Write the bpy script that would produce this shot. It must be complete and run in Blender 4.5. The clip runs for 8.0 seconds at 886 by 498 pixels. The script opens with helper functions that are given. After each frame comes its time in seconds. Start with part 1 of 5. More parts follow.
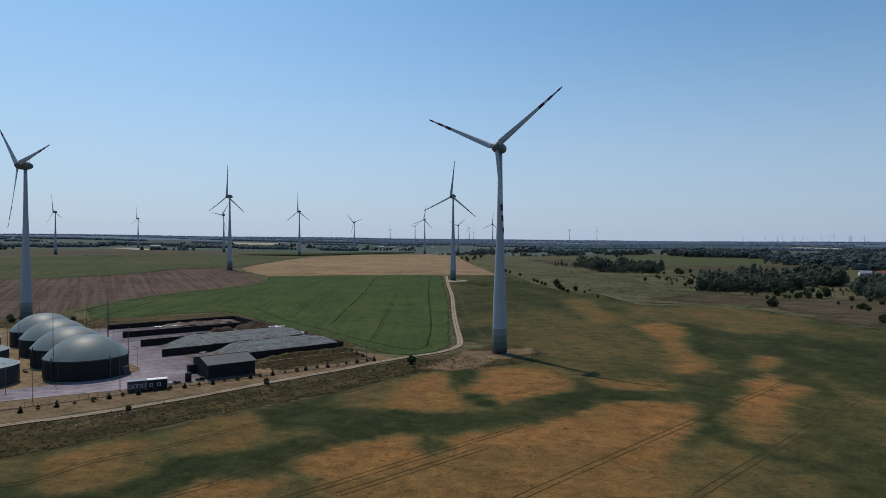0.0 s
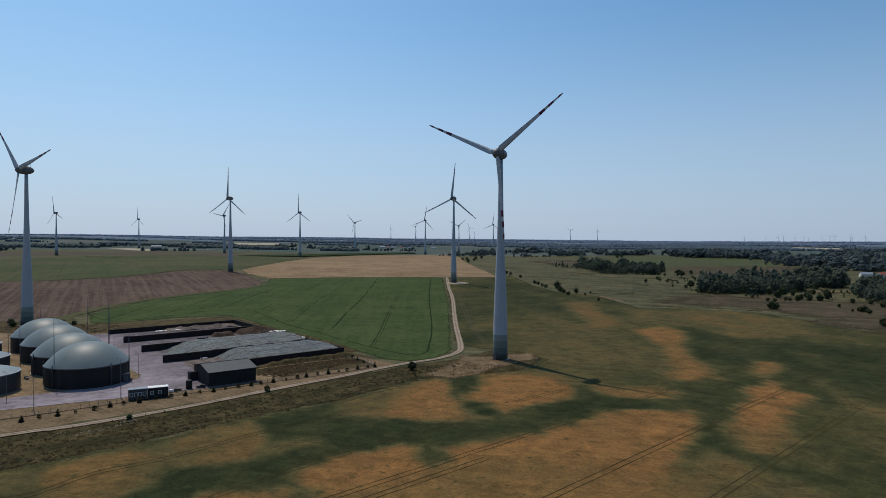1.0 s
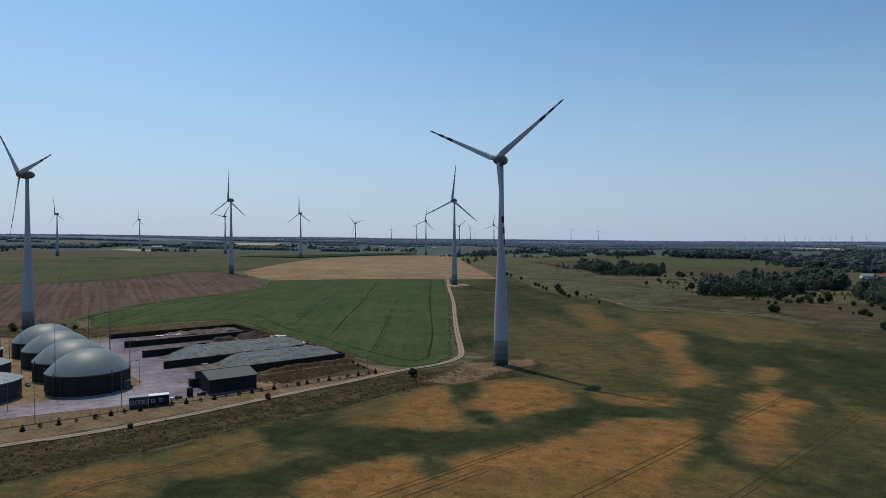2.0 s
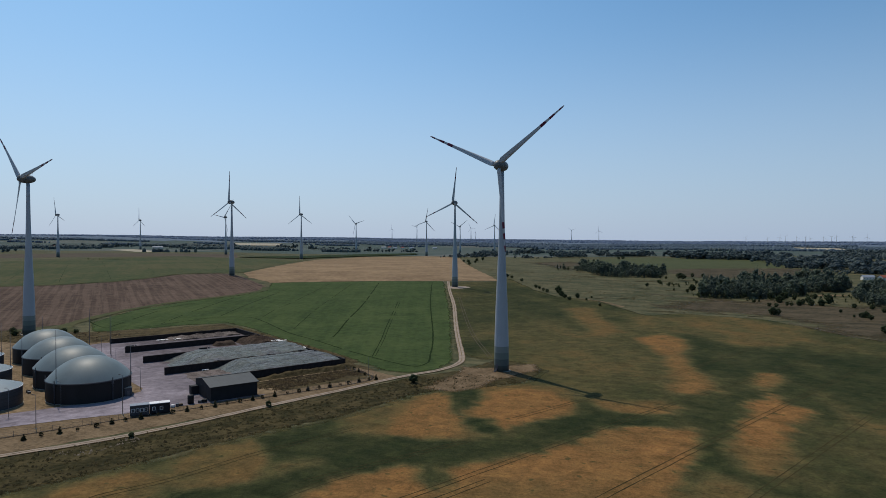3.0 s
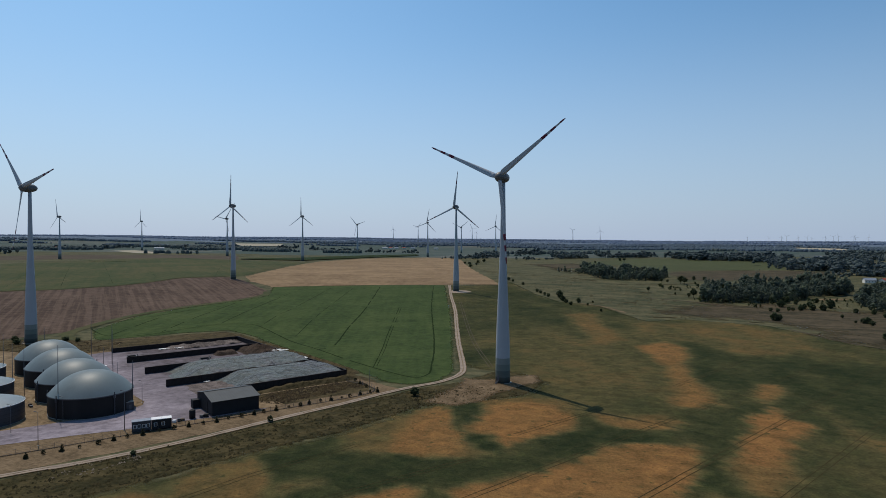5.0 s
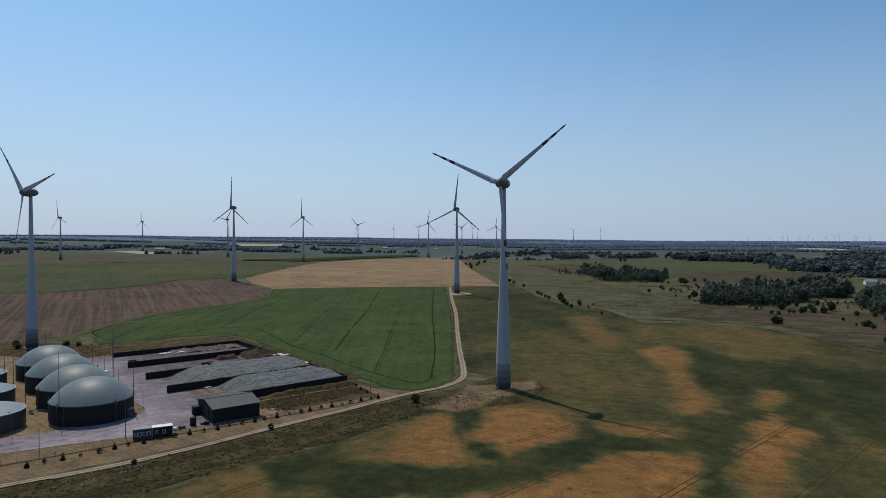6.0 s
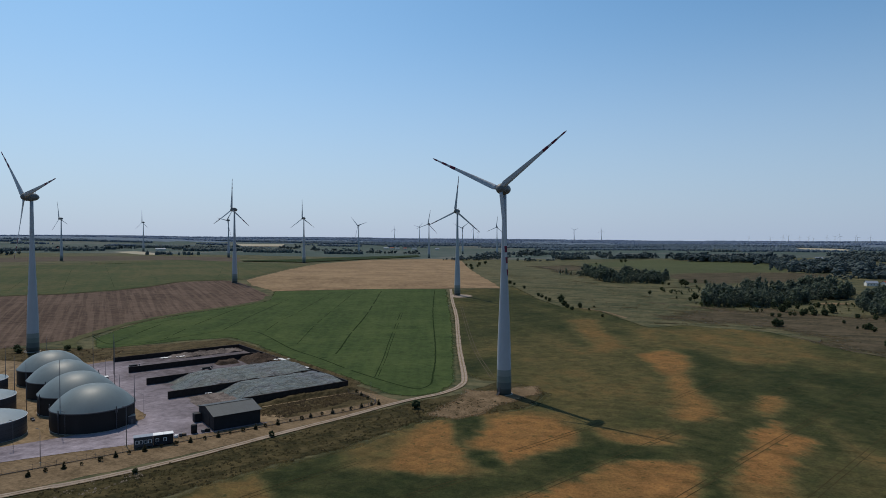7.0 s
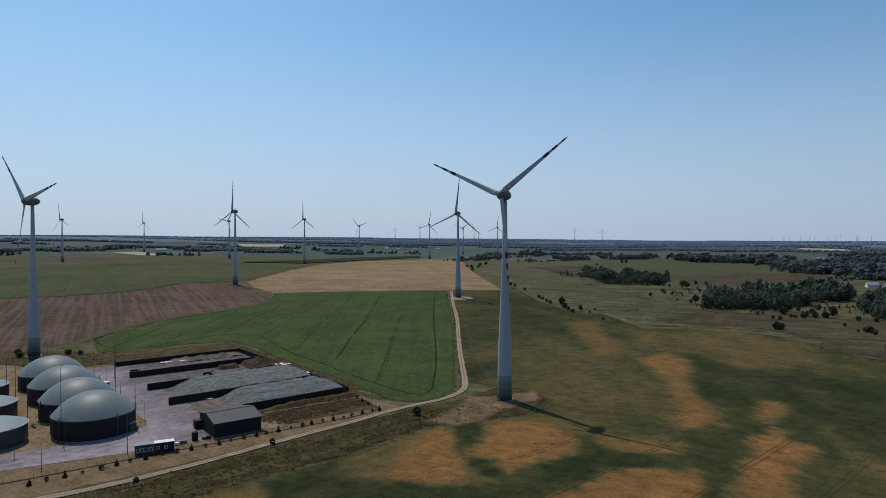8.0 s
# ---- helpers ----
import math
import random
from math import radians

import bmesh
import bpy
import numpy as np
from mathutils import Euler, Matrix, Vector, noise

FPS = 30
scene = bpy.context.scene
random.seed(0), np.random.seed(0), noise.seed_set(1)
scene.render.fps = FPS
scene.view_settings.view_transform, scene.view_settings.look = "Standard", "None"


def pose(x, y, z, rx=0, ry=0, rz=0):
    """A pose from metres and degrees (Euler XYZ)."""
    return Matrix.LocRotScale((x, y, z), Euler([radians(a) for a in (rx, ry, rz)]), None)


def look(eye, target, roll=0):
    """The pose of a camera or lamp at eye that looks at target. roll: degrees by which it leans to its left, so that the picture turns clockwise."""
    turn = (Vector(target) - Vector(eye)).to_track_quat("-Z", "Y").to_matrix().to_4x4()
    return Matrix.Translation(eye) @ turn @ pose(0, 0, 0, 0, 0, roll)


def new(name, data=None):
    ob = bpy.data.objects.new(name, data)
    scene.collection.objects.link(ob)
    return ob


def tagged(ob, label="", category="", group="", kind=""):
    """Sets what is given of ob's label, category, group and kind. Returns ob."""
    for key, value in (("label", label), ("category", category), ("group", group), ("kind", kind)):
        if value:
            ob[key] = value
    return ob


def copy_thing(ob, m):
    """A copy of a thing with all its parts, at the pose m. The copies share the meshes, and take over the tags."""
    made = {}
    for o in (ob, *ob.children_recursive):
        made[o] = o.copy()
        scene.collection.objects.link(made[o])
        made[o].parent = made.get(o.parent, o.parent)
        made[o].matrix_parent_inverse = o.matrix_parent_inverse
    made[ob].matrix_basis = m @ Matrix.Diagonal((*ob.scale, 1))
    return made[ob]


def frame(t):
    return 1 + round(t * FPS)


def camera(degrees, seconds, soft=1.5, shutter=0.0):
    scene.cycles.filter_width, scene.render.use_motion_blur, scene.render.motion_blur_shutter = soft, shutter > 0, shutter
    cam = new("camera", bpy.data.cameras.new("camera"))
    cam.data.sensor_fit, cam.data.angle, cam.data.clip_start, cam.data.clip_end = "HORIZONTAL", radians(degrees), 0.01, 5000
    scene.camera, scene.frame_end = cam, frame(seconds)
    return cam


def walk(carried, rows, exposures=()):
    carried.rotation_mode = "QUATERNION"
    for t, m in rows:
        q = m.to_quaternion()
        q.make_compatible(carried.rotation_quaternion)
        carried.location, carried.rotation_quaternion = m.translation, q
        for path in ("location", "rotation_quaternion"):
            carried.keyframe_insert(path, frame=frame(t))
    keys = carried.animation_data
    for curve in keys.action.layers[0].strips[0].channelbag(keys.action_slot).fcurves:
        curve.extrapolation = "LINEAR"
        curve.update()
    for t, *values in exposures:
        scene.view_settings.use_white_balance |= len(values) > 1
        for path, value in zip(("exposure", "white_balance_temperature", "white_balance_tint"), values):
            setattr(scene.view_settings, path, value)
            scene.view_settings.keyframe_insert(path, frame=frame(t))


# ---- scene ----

# ------------------------------------------------------------------ camera
cam = camera(70, 8.0, 0.6)
EYE_X, EYE_Y = -0.13, -2.45
PATH = []
for t in (0, 1, 2, 3, 4, 5, 6, 7, 8):          # a steady climb of about 3 m/s with a slow pan
    z, tilt, pan = 53.4 + 3.005 * t, radians(0.665 + 0.040 * t), radians(0.018 + 0.0555 * t)
    aim = (EYE_X - 100 * math.sin(pan), EYE_Y + 100 * math.cos(pan), z - 100 * math.tan(tilt))
    PATH.append((t, look((EYE_X, EYE_Y, z), aim, 0.12 - 0.0134 * t)))
walk(cam, PATH, [(0, -0.68), (8, -0.68)])

# ------------------------------------------------------------------ light
TO_SUN = Vector((-0.342, 0.480, 1.0)).normalized()
SUN_UP = math.asin(TO_SUN.z)
world = bpy.data.worlds.new("sky")
scene.world = world
world.use_nodes = True
wn = world.node_tree.nodes
sky = wn.new("ShaderNodeTexSky")
sky.sky_type = "NISHITA"
sky.sun_disc = False
sky.sun_elevation = SUN_UP
sky.sun_rotation = math.atan2(TO_SUN.x, TO_SUN.y)
sky.air_density, sky.dust_density, sky.ozone_density = 1.0, 1.3, 4.0
wn["Background"].inputs["Strength"].default_value = 0.185
wl = world.node_tree.links
tint = wn.new("ShaderNodeMix")                 # clear blue air
tint.data_type, tint.blend_type = "RGBA", "MULTIPLY"
tint.inputs[0].default_value, tint.inputs[7].default_value = 1.0, (0.68, 0.965, 1.03, 1)
wl.new(sky.outputs[0], tint.inputs[6])
where, xyz, near = wn.new("ShaderNodeTexCoord"), wn.new("ShaderNodeSeparateXYZ"), wn.new("ShaderNodeMapRange")
near.interpolation_type = "SMOOTHSTEP"
near.inputs["From Min"].default_value, near.inputs["From Max"].default_value = 0.38, -0.05
near.inputs["To Max"].default_value = 0.85
wl.new(where.outputs["Generated"], xyz.inputs[0])
wl.new(xyz.outputs["Z"], near.inputs["Value"])
haze = wn.new("ShaderNodeMix")                 # summer haze that pales the sky all round the horizon
haze.data_type = "RGBA"
haze.inputs[7].default_value = (4.02, 4.84, 6.32, 1)
wl.new(near.outputs[0], haze.inputs[0])
wl.new(tint.outputs[2], haze.inputs[6])
aside, glow, sunny = wn.new("ShaderNodeVectorMath"), wn.new("ShaderNodeMapRange"), wn.new("ShaderNodeMix")
aside.operation = "DOT_PRODUCT"                # the air is paler on the sun's side
aside.inputs[1].default_value = Vector((TO_SUN.x, TO_SUN.y, 0)).normalized()
glow.inputs["From Min"].default_value, glow.inputs["From Max"].default_value = -1.0, 1.0
wl.new(where.outputs["Generated"], aside.inputs[0])
wl.new(aside.outputs["Value"], glow.inputs["Value"])
side = wn.new("ShaderNodeMix")
side.data_type = "RGBA"
side.inputs[6].default_value, side.inputs[7].default_value = (0.63, 0.72, 0.765, 1), (1.06, 1.03, 1.03, 1)
wl.new(glow.outputs[0], side.inputs[0])
sunny.data_type, sunny.blend_type = "RGBA", "MULTIPLY"
sunny.inputs[0].default_value = 1.0
wl.new(haze.outputs[2], sunny.inputs[6])
wl.new(side.outputs[2], sunny.inputs[7])
wl.new(sunny.outputs[2], wn["Background"].inputs["Color"])
sun = new("sun", bpy.data.lights.new("sun", "SUN"))
sun.data.energy, sun.data.angle, sun.data.color = 4.6, radians(0.53), (1.0, 0.885, 0.735)
sun.matrix_world = look(TO_SUN * 100, (0, 0, 0))


# ------------------------------------------------------------------ materials
def material(name, rough=0.8, metal=0.0):
    m = bpy.data.materials.new(name)
    m.use_nodes = True
    b = m.node_tree.nodes["Principled BSDF"]
    b.inputs["Roughness"].default_value, b.inputs["Metallic"].default_value = rough, metal
    return m, m.node_tree.nodes, m.node_tree.links, b


def noise_node(n, l, scale, detail=4, rough=0.55, stretch=None, distort=0.0, turn=0.0):
    """Noise in object space (metres); scale: patches per metre."""
    c = n.new("ShaderNodeTexCoord")
    src = c.outputs["Object"]
    if stretch:
        k = n.new("ShaderNodeMapping")
        k.vector_type = "TEXTURE"              # turned first, then stretched
        k.inputs["Scale"].default_value = [1 / q for q in stretch]
        k.inputs["Rotation"].default_value = (0, 0, turn)
        l.new(src, k.inputs["Vector"])
        src = k.outputs[0]
    t = n.new("ShaderNodeTexNoise")
    t.inputs["Scale"].default_value, t.inputs["Detail"].default_value = scale, detail
    t.inputs["Roughness"].default_value, t.inputs["Distortion"].default_value = rough, distort
    l.new(src, t.inputs["Vector"])
    return t.outputs["Fac"]


def ramp(n, l, fac, stops):
    r = n.new("ShaderNodeValToRGB")
    e = r.color_ramp.elements
    while len(e) < len(stops):
        e.new(0.5)
    for k, (p, c) in zip(e, stops):
        k.position, k.color = p, (*c, 1)
    l.new(fac, r.inputs[0])
    return r.outputs[0]


def blend(n, l, fac, a, b, mode="MIX"):
    x = n.new("ShaderNodeMix")
    x.data_type, x.blend_type = "RGBA", mode
    for key, v in ((0, fac), (6, a), (7, b)):
        if hasattr(v, "is_output"):
            l.new(v, x.inputs[key])
        else:
            x.inputs[key].default_value = v if key == 0 else (*v, 1)
    return x.outputs[2]


def bump(n, l, b, fac, strength=0.4, dist=0.1):
    k = n.new("ShaderNodeBump")
    k.inputs["Strength"].default_value, k.inputs["Distance"].default_value = strength, dist
    l.new(fac, k.inputs["Height"])
    l.new(k.outputs[0], b.inputs["Normal"])


def plain(name, colour, rough=0.7, metal=0.0, vary=0.25, scale=0.6, rel=0.2, dist=0.02, stretch=None, gloss=0.25):
    """A surface of one colour with stains and fine relief."""
    m, n, l, b = material(name, rough, metal)
    b.inputs["Specular IOR Level"].default_value = gloss
    big = noise_node(n, l, scale, 5, 0.6, stretch)
    fine = noise_node(n, l, scale * 14, 4, 0.6, stretch)
    dark = tuple(c * (1 - vary) for c in colour)
    light = tuple(min(1, c * (1 + vary * 0.7)) for c in colour)
    col = ramp(n, l, big, [(0.3, dark), (0.52, colour), (0.75, light)])
    col = blend(n, l, 0.25 * min(1, vary * 4), col, ramp(n, l, fine, [(0.3, dark), (0.7, light)]))
    l.new(col, b.inputs["Base Color"])
    bump(n, l, b, fine, rel, dist)
    return m


def crop(name, low, mid, high, row=None, turn=0.0, scale=0.02, fine=0.6, rough=0.9, rel=0.6, sharp=1.0, lines=0.35, long=0.06):
    """A field: broad patches, narrow streaks along the drilling, and a fine leafy grain."""
    m, n, l, b = material(name, rough)
    low, mid, high = ((r * 1.08, g, b2 * 0.72) for r, g, b2 in (low, mid, high))
    b.inputs["Specular IOR Level"].default_value = 0.03
    big = noise_node(n, l, scale, 6, 0.6, distort=0.4)
    col = ramp(n, l, big, [(0.5 - 0.18 / sharp, low), (0.5, mid), (0.5 + 0.18 / sharp, high)])
    streak = noise_node(n, l, row or 0.05, 4, 0.6, (1, long, 1), 0.3 if long > 0.03 else 0.0, turn)
    col = blend(n, l, lines, col, ramp(n, l, streak, [(0.5 - 0.15 / sharp, low), (0.5 + 0.15 / sharp, high)]))
    g = noise_node(n, l, fine, 6, 0.7)
    col = blend(n, l, 0.45, col, ramp(n, l, g, [(0.3, tuple(c * 0.6 for c in low)), (0.7, tuple(c * 1.25 for c in high))]))
    l.new(col, b.inputs["Base Color"])
    bump(n, l, b, g, rel, 0.5)
    return m


M = {}
M["meadow"] = crop("meadow", (0.022, 0.036, 0.026), (0.058, 0.068, 0.050), (0.116, 0.110, 0.084), 0.10, 1.42, 0.036, 0.22, sharp=3.4, lines=0.55, long=0.05)
M["heath"] = crop("brown_rough_pasture", (0.019, 0.022, 0.017), (0.047, 0.044, 0.038), (0.094, 0.078, 0.069), 0.12, 1.42, 0.042, 0.24, sharp=3.2, lines=0.55, long=0.06)
M["bank"] = crop("rough_brown_bank", (0.017, 0.016, 0.010), (0.037, 0.033, 0.020), (0.096, 0.078, 0.056), 0.30, -0.88, 0.16, 0.7, sharp=2.6, lines=0.5, long=0.1)
M["verge"] = crop("verge_grass", (0.009, 0.012, 0.006), (0.025, 0.026, 0.013), (0.074, 0.062, 0.040), 0.15, -0.88, 0.12, 0.5, sharp=2.8, lines=0.4, long=0.12)
M["green"] = crop("green_crop", (0.024, 0.045, 0.020), (0.037, 0.063, 0.027), (0.057, 0.083, 0.038), 0.15, 0.04, 0.025, 0.22, sharp=2.0)
M["upland"] = crop("upland_crop", (0.028, 0.050, 0.028), (0.046, 0.066, 0.036), (0.080, 0.078, 0.052), 0.06, 0.45, 0.006, 0.12, sharp=2.4)
M["soil"] = crop("ploughed_soil", (0.036, 0.025, 0.026), (0.060, 0.043, 0.044), (0.120, 0.090, 0.094), 0.26, 0.50, 0.010, 0.15, sharp=2.3, lines=0.65, long=0.008)
M["wheat"] = crop("ripe_wheat", (0.122, 0.088, 0.072), (0.184, 0.134, 0.106), (0.256, 0.192, 0.156), 0.05, 1.5, 0.020, 0.15, sharp=2.0)
M["pasture"] = crop("far_pasture", (0.042, 0.056, 0.036), (0.056, 0.071, 0.046), (0.074, 0.086, 0.058), 0.02, 1.4, 0.01, 0.1)
M["corn"] = crop("dark_maize", (0.012, 0.024, 0.010), (0.018, 0.032, 0.013), (0.026, 0.040, 0.016), 0.05, 1.2, 0.02, 0.4)
M["fallow"] = crop("fallow_field", (0.050, 0.044, 0.046), (0.070, 0.058, 0.062), (0.096, 0.080, 0.080), 0.05, 1.4, 0.012, 0.15, sharp=1.5)
M["stubble"] = crop("pale_stubble", (0.24, 0.23, 0.25), (0.29, 0.28, 0.30), (0.34, 0.33, 0.35), 0.02, 1.4, 0.01, 0.3)
M["dirt"] = plain("dirt_track", (0.270, 0.212, 0.165), 0.95, vary=0.4, scale=0.25, rel=0.4, dist=0.05)
M["dry"] = crop("dry_grass", (0.058, 0.045, 0.035), (0.126, 0.095, 0.078), (0.215, 0.165, 0.140), 0.2, 0.9, 0.09, 0.7, sharp=1.5)
M["yard"] = crop("yard_concrete", (0.112, 0.104, 0.166), (0.205, 0.192, 0.304), (0.290, 0.275, 0.425), 0.10, -0.70, 0.045, 0.35, sharp=2.3, lines=0.5, long=0.08)


def stain_bays(m, origin, along):
    """Silage juice and mud darken the concrete from the bunker mouths inwards."""
    n, l = m.node_tree.nodes, m.node_tree.links
    b = n["Principled BSDF"]
    clean = b.inputs["Base Color"].links[0].from_socket
    co, off, dot, span = n.new("ShaderNodeTexCoord"), n.new("ShaderNodeVectorMath"), n.new("ShaderNodeVectorMath"), n.new("ShaderNodeMapRange")
    off.operation, dot.operation = "SUBTRACT", "DOT_PRODUCT"
    off.inputs[1].default_value, dot.inputs[1].default_value = origin, along
    l.new(co.outputs["Object"], off.inputs[0])
    l.new(off.outputs[0], dot.inputs[0])
    span.inputs["From Min"].default_value, span.inputs["From Max"].default_value = -34.0, 22.0
    l.new(dot.outputs["Value"], span.inputs["Value"])
    patch, add = noise_node(n, l, 0.06, 5, 0.65, distort=0.8), n.new("ShaderNodeMath")
    add.operation = "MULTIPLY"
    l.new(span.outputs[0], add.inputs[0])
    l.new(patch, add.inputs[1])
    grain = noise_node(n, l, 0.25, 6, 0.7)
    mud = ramp(n, l, grain, [(0.3, (0.046, 0.038, 0.040)), (0.5, (0.098, 0.083, 0.088)), (0.72, (0.170, 0.150, 0.160))])
    l.new(blend(n, l, ramp(n, l, add.outputs[0], [(0.16, (0, 0, 0)), (0.46, (0.95, 0.95, 0.95))]), clean, mud), b.inputs["Base Color"])


stain_bays(M["yard"], (-198.8, 371.3, 0), (0.768, 0.641, 0))


def frayed(m, scale=0.15):
    """The same ground cover, thinning out in tufts towards its edge."""
    m = m.copy()
    n, l = m.node_tree.nodes, m.node_tree.links
    at, tufts, add, see, mix = n.new("ShaderNodeAttribute"), noise_node(n, l, scale, 7, 0.7, distort=0.5), n.new("ShaderNodeMath"), n.new("ShaderNodeBsdfTransparent"), n.new("ShaderNodeMixShader")
    at.attribute_name = "inward"
    add.operation = "ADD"
    l.new(at.outputs["Fac"], add.inputs[0])
    l.new(tufts, add.inputs[1])
    l.new(ramp(n, l, add.outputs[0], [(0.50, (0, 0, 0)), (1.0, (1, 1, 1))]), mix.inputs[0])
    top = n["Material Output"].inputs["Surface"]
    solid = top.links[0].from_socket
    l.new(see.outputs[0], mix.inputs[1])
    l.new(solid, mix.inputs[2])
    l.new(mix.outputs[0], top)
    return m

M["concrete"] = plain("weathered_concrete", (0.30, 0.27, 0.23), 0.9, vary=0.2, scale=0.4)
M["bunker"] = plain("stained_bunker_wall", (0.030, 0.022, 0.020), 0.9, vary=0.6, scale=0.5, rel=0.4, dist=0.04)
M["tower"] = plain("tower_paint", (0.40, 0.41, 0.43), 0.55, vary=0.06, scale=0.15, rel=0.03)
M["band_top"] = plain("tower_pale_band", (0.235, 0.255, 0.230), 0.6, vary=0.08, scale=0.15, rel=0.03)
M["band_dark"] = plain("tower_deep_band", (0.108, 0.124, 0.112), 0.6, vary=0.1, scale=0.15, rel=0.03)
M["band_mid"] = plain("tower_green_band", (0.165, 0.187, 0.166), 0.6, vary=0.08, scale=0.15, rel=0.03)
M["band_low"] = plain("tower_dark_band", (0.066, 0.076, 0.070), 0.6, vary=0.1, scale=0.15, rel=0.03)
M["blade"] = plain("blade_paint", (0.43, 0.44, 0.46), 0.35, vary=0.06, scale=0.2, rel=0.02)
M["red"] = plain("red_band_paint", (0.120, 0.010, 0.032), 0.45, vary=0.1, scale=0.3, rel=0.02)
M["nacelle"] = plain("nacelle_shell", (0.15, 0.145, 0.14), 0.45, vary=0.12, scale=0.3, rel=0.03)
M["dome"] = plain("dome_membrane", (0.150, 0.184, 0.188), 0.50, vary=0.16, scale=0.12, rel=0.06, gloss=0.27, stretch=(1, 1, 0.4))
M["lightdome"] = plain("pale_membrane", (0.20, 0.245, 0.27), 0.55, vary=0.1, scale=0.12, rel=0.05)
M["clad"] = plain("dark_cladding", (0.015, 0.014, 0.015), 0.65, vary=0.35, scale=0.25, rel=0.1, stretch=(1, 1, 0.2))
M["greyclad"] = plain("grey_cladding", (0.060, 0.063, 0.073), 0.45, 0.2, vary=0.35, scale=0.25, rel=0.1, stretch=(0.2, 0.2, 1.5))
M["roof"] = plain("barn_roof_sheet", (0.046, 0.052, 0.056), 0.6, vary=0.2, scale=0.3, rel=0.05)
M["barnwall"] = plain("dark_barn_wall", (0.019, 0.018, 0.020), 0.75, vary=0.3, scale=0.4, rel=0.1)
M["steel"] = plain("galvanised_pole", (0.11, 0.11, 0.12), 0.5, 0.4, vary=0.2, scale=0.5)
M["white"] = plain("white_sheet", (0.72, 0.72, 0.72), 0.6, vary=0.1, scale=0.4)
M["glass"], gn, gl, gb = material("window_glass", 0.08)
gb.inputs["Base Color"].default_value = (0.05, 0.06, 0.07, 1)
M["bark"] = plain("bark", (0.10, 0.075, 0.055), 0.95, vary=0.4, scale=2.0, rel=0.6, dist=0.05)
M["rooftile"] = plain("red_roof_tile", (0.30, 0.085, 0.050), 0.8, vary=0.25, scale=0.8)
M["slate"] = plain("grey_roof_sheet", (0.22, 0.25, 0.30), 0.6, vary=0.2, scale=0.8)
M["render"] = plain("house_render", (0.70, 0.67, 0.60), 0.9, vary=0.12, scale=0.5)


def foliage(name, dark, mid, light, through_light=0.5):
    """Leaves: every clump its own shade, partly letting the sun through."""
    m, n, l, b = material(name, 0.75)
    b.inputs["Specular IOR Level"].default_value = 0.08
    geo = n.new("ShaderNodeNewGeometry")
    col = ramp(n, l, geo.outputs["Random Per Island"], [(0.1, dark), (0.5, mid), (0.95, light)])
    g = noise_node(n, l, 0.9, 4)
    col = blend(n, l, 0.4, col, ramp(n, l, g, [(0.35, dark), (0.65, light)]))
    kind = noise_node(n, l, 0.13, 2)             # one tree differs from the next
    col = blend(n, l, 0.8, col, ramp(n, l, kind, [(0.34, (0.60, 0.62, 0.70)), (0.5, (1, 1, 1)), (0.66, (1.45, 1.40, 1.15))]), "MULTIPLY")
    l.new(col, b.inputs["Base Color"])
    glow, mix = n.new("ShaderNodeBsdfTranslucent"), n.new("ShaderNodeMixShader")
    mix.inputs[0].default_value = through_light
    l.new(col, glow.inputs["Color"])
    l.new(b.outputs[0], mix.inputs[1])
    l.new(glow.outputs[0], mix.inputs[2])
    l.new(mix.outputs[0], n["Material Output"].inputs["Surface"])
    return m


M["leaf"] = foliage("broad_leaves", (0.040, 0.058, 0.028), (0.074, 0.096, 0.046), (0.130, 0.150, 0.074))
M["needle"] = foliage("needles", (0.080, 0.104, 0.086), (0.118, 0.146, 0.114), (0.172, 0.198, 0.140))
# distance haze painted into the leaf colours, paler and bluer further off
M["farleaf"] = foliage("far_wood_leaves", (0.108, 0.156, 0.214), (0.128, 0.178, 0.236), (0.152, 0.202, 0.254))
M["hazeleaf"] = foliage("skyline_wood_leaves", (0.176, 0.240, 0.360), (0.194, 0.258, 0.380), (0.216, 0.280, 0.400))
# tree belts in the middle distance: leaves greyed blue with painted haze
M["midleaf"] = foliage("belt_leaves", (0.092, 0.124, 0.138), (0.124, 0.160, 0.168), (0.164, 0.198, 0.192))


def plain_of_fields():
    """Distant farmland: parcels of different crops, with blue-green haze mixed into their colours."""
    m, n, l, b = material("far_farmland", 0.9)
    b.inputs["Specular IOR Level"].default_value = 0.1
    co, k, v = n.new("ShaderNodeTexCoord"), n.new("ShaderNodeMapping"), n.new("ShaderNodeTexVoronoi")
    k.vector_type = "TEXTURE"
    k.inputs["Rotation"].default_value, k.inputs["Scale"].default_value = (0, 0, 0.35), (1.6, 1, 1)
    v.inputs["Scale"].default_value = 0.0045
    v.distance = "CHEBYCHEV"
    l.new(co.outputs["Object"], k.inputs["Vector"])
    l.new(k.outputs[0], v.inputs["Vector"])
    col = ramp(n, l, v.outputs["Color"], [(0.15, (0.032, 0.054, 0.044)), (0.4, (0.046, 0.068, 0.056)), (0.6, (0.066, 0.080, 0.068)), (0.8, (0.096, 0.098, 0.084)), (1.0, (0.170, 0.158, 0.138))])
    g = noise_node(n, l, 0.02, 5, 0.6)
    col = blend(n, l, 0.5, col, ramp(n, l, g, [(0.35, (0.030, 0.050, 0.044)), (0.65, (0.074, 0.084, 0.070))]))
    l.new(col, b.inputs["Base Color"])
    return m


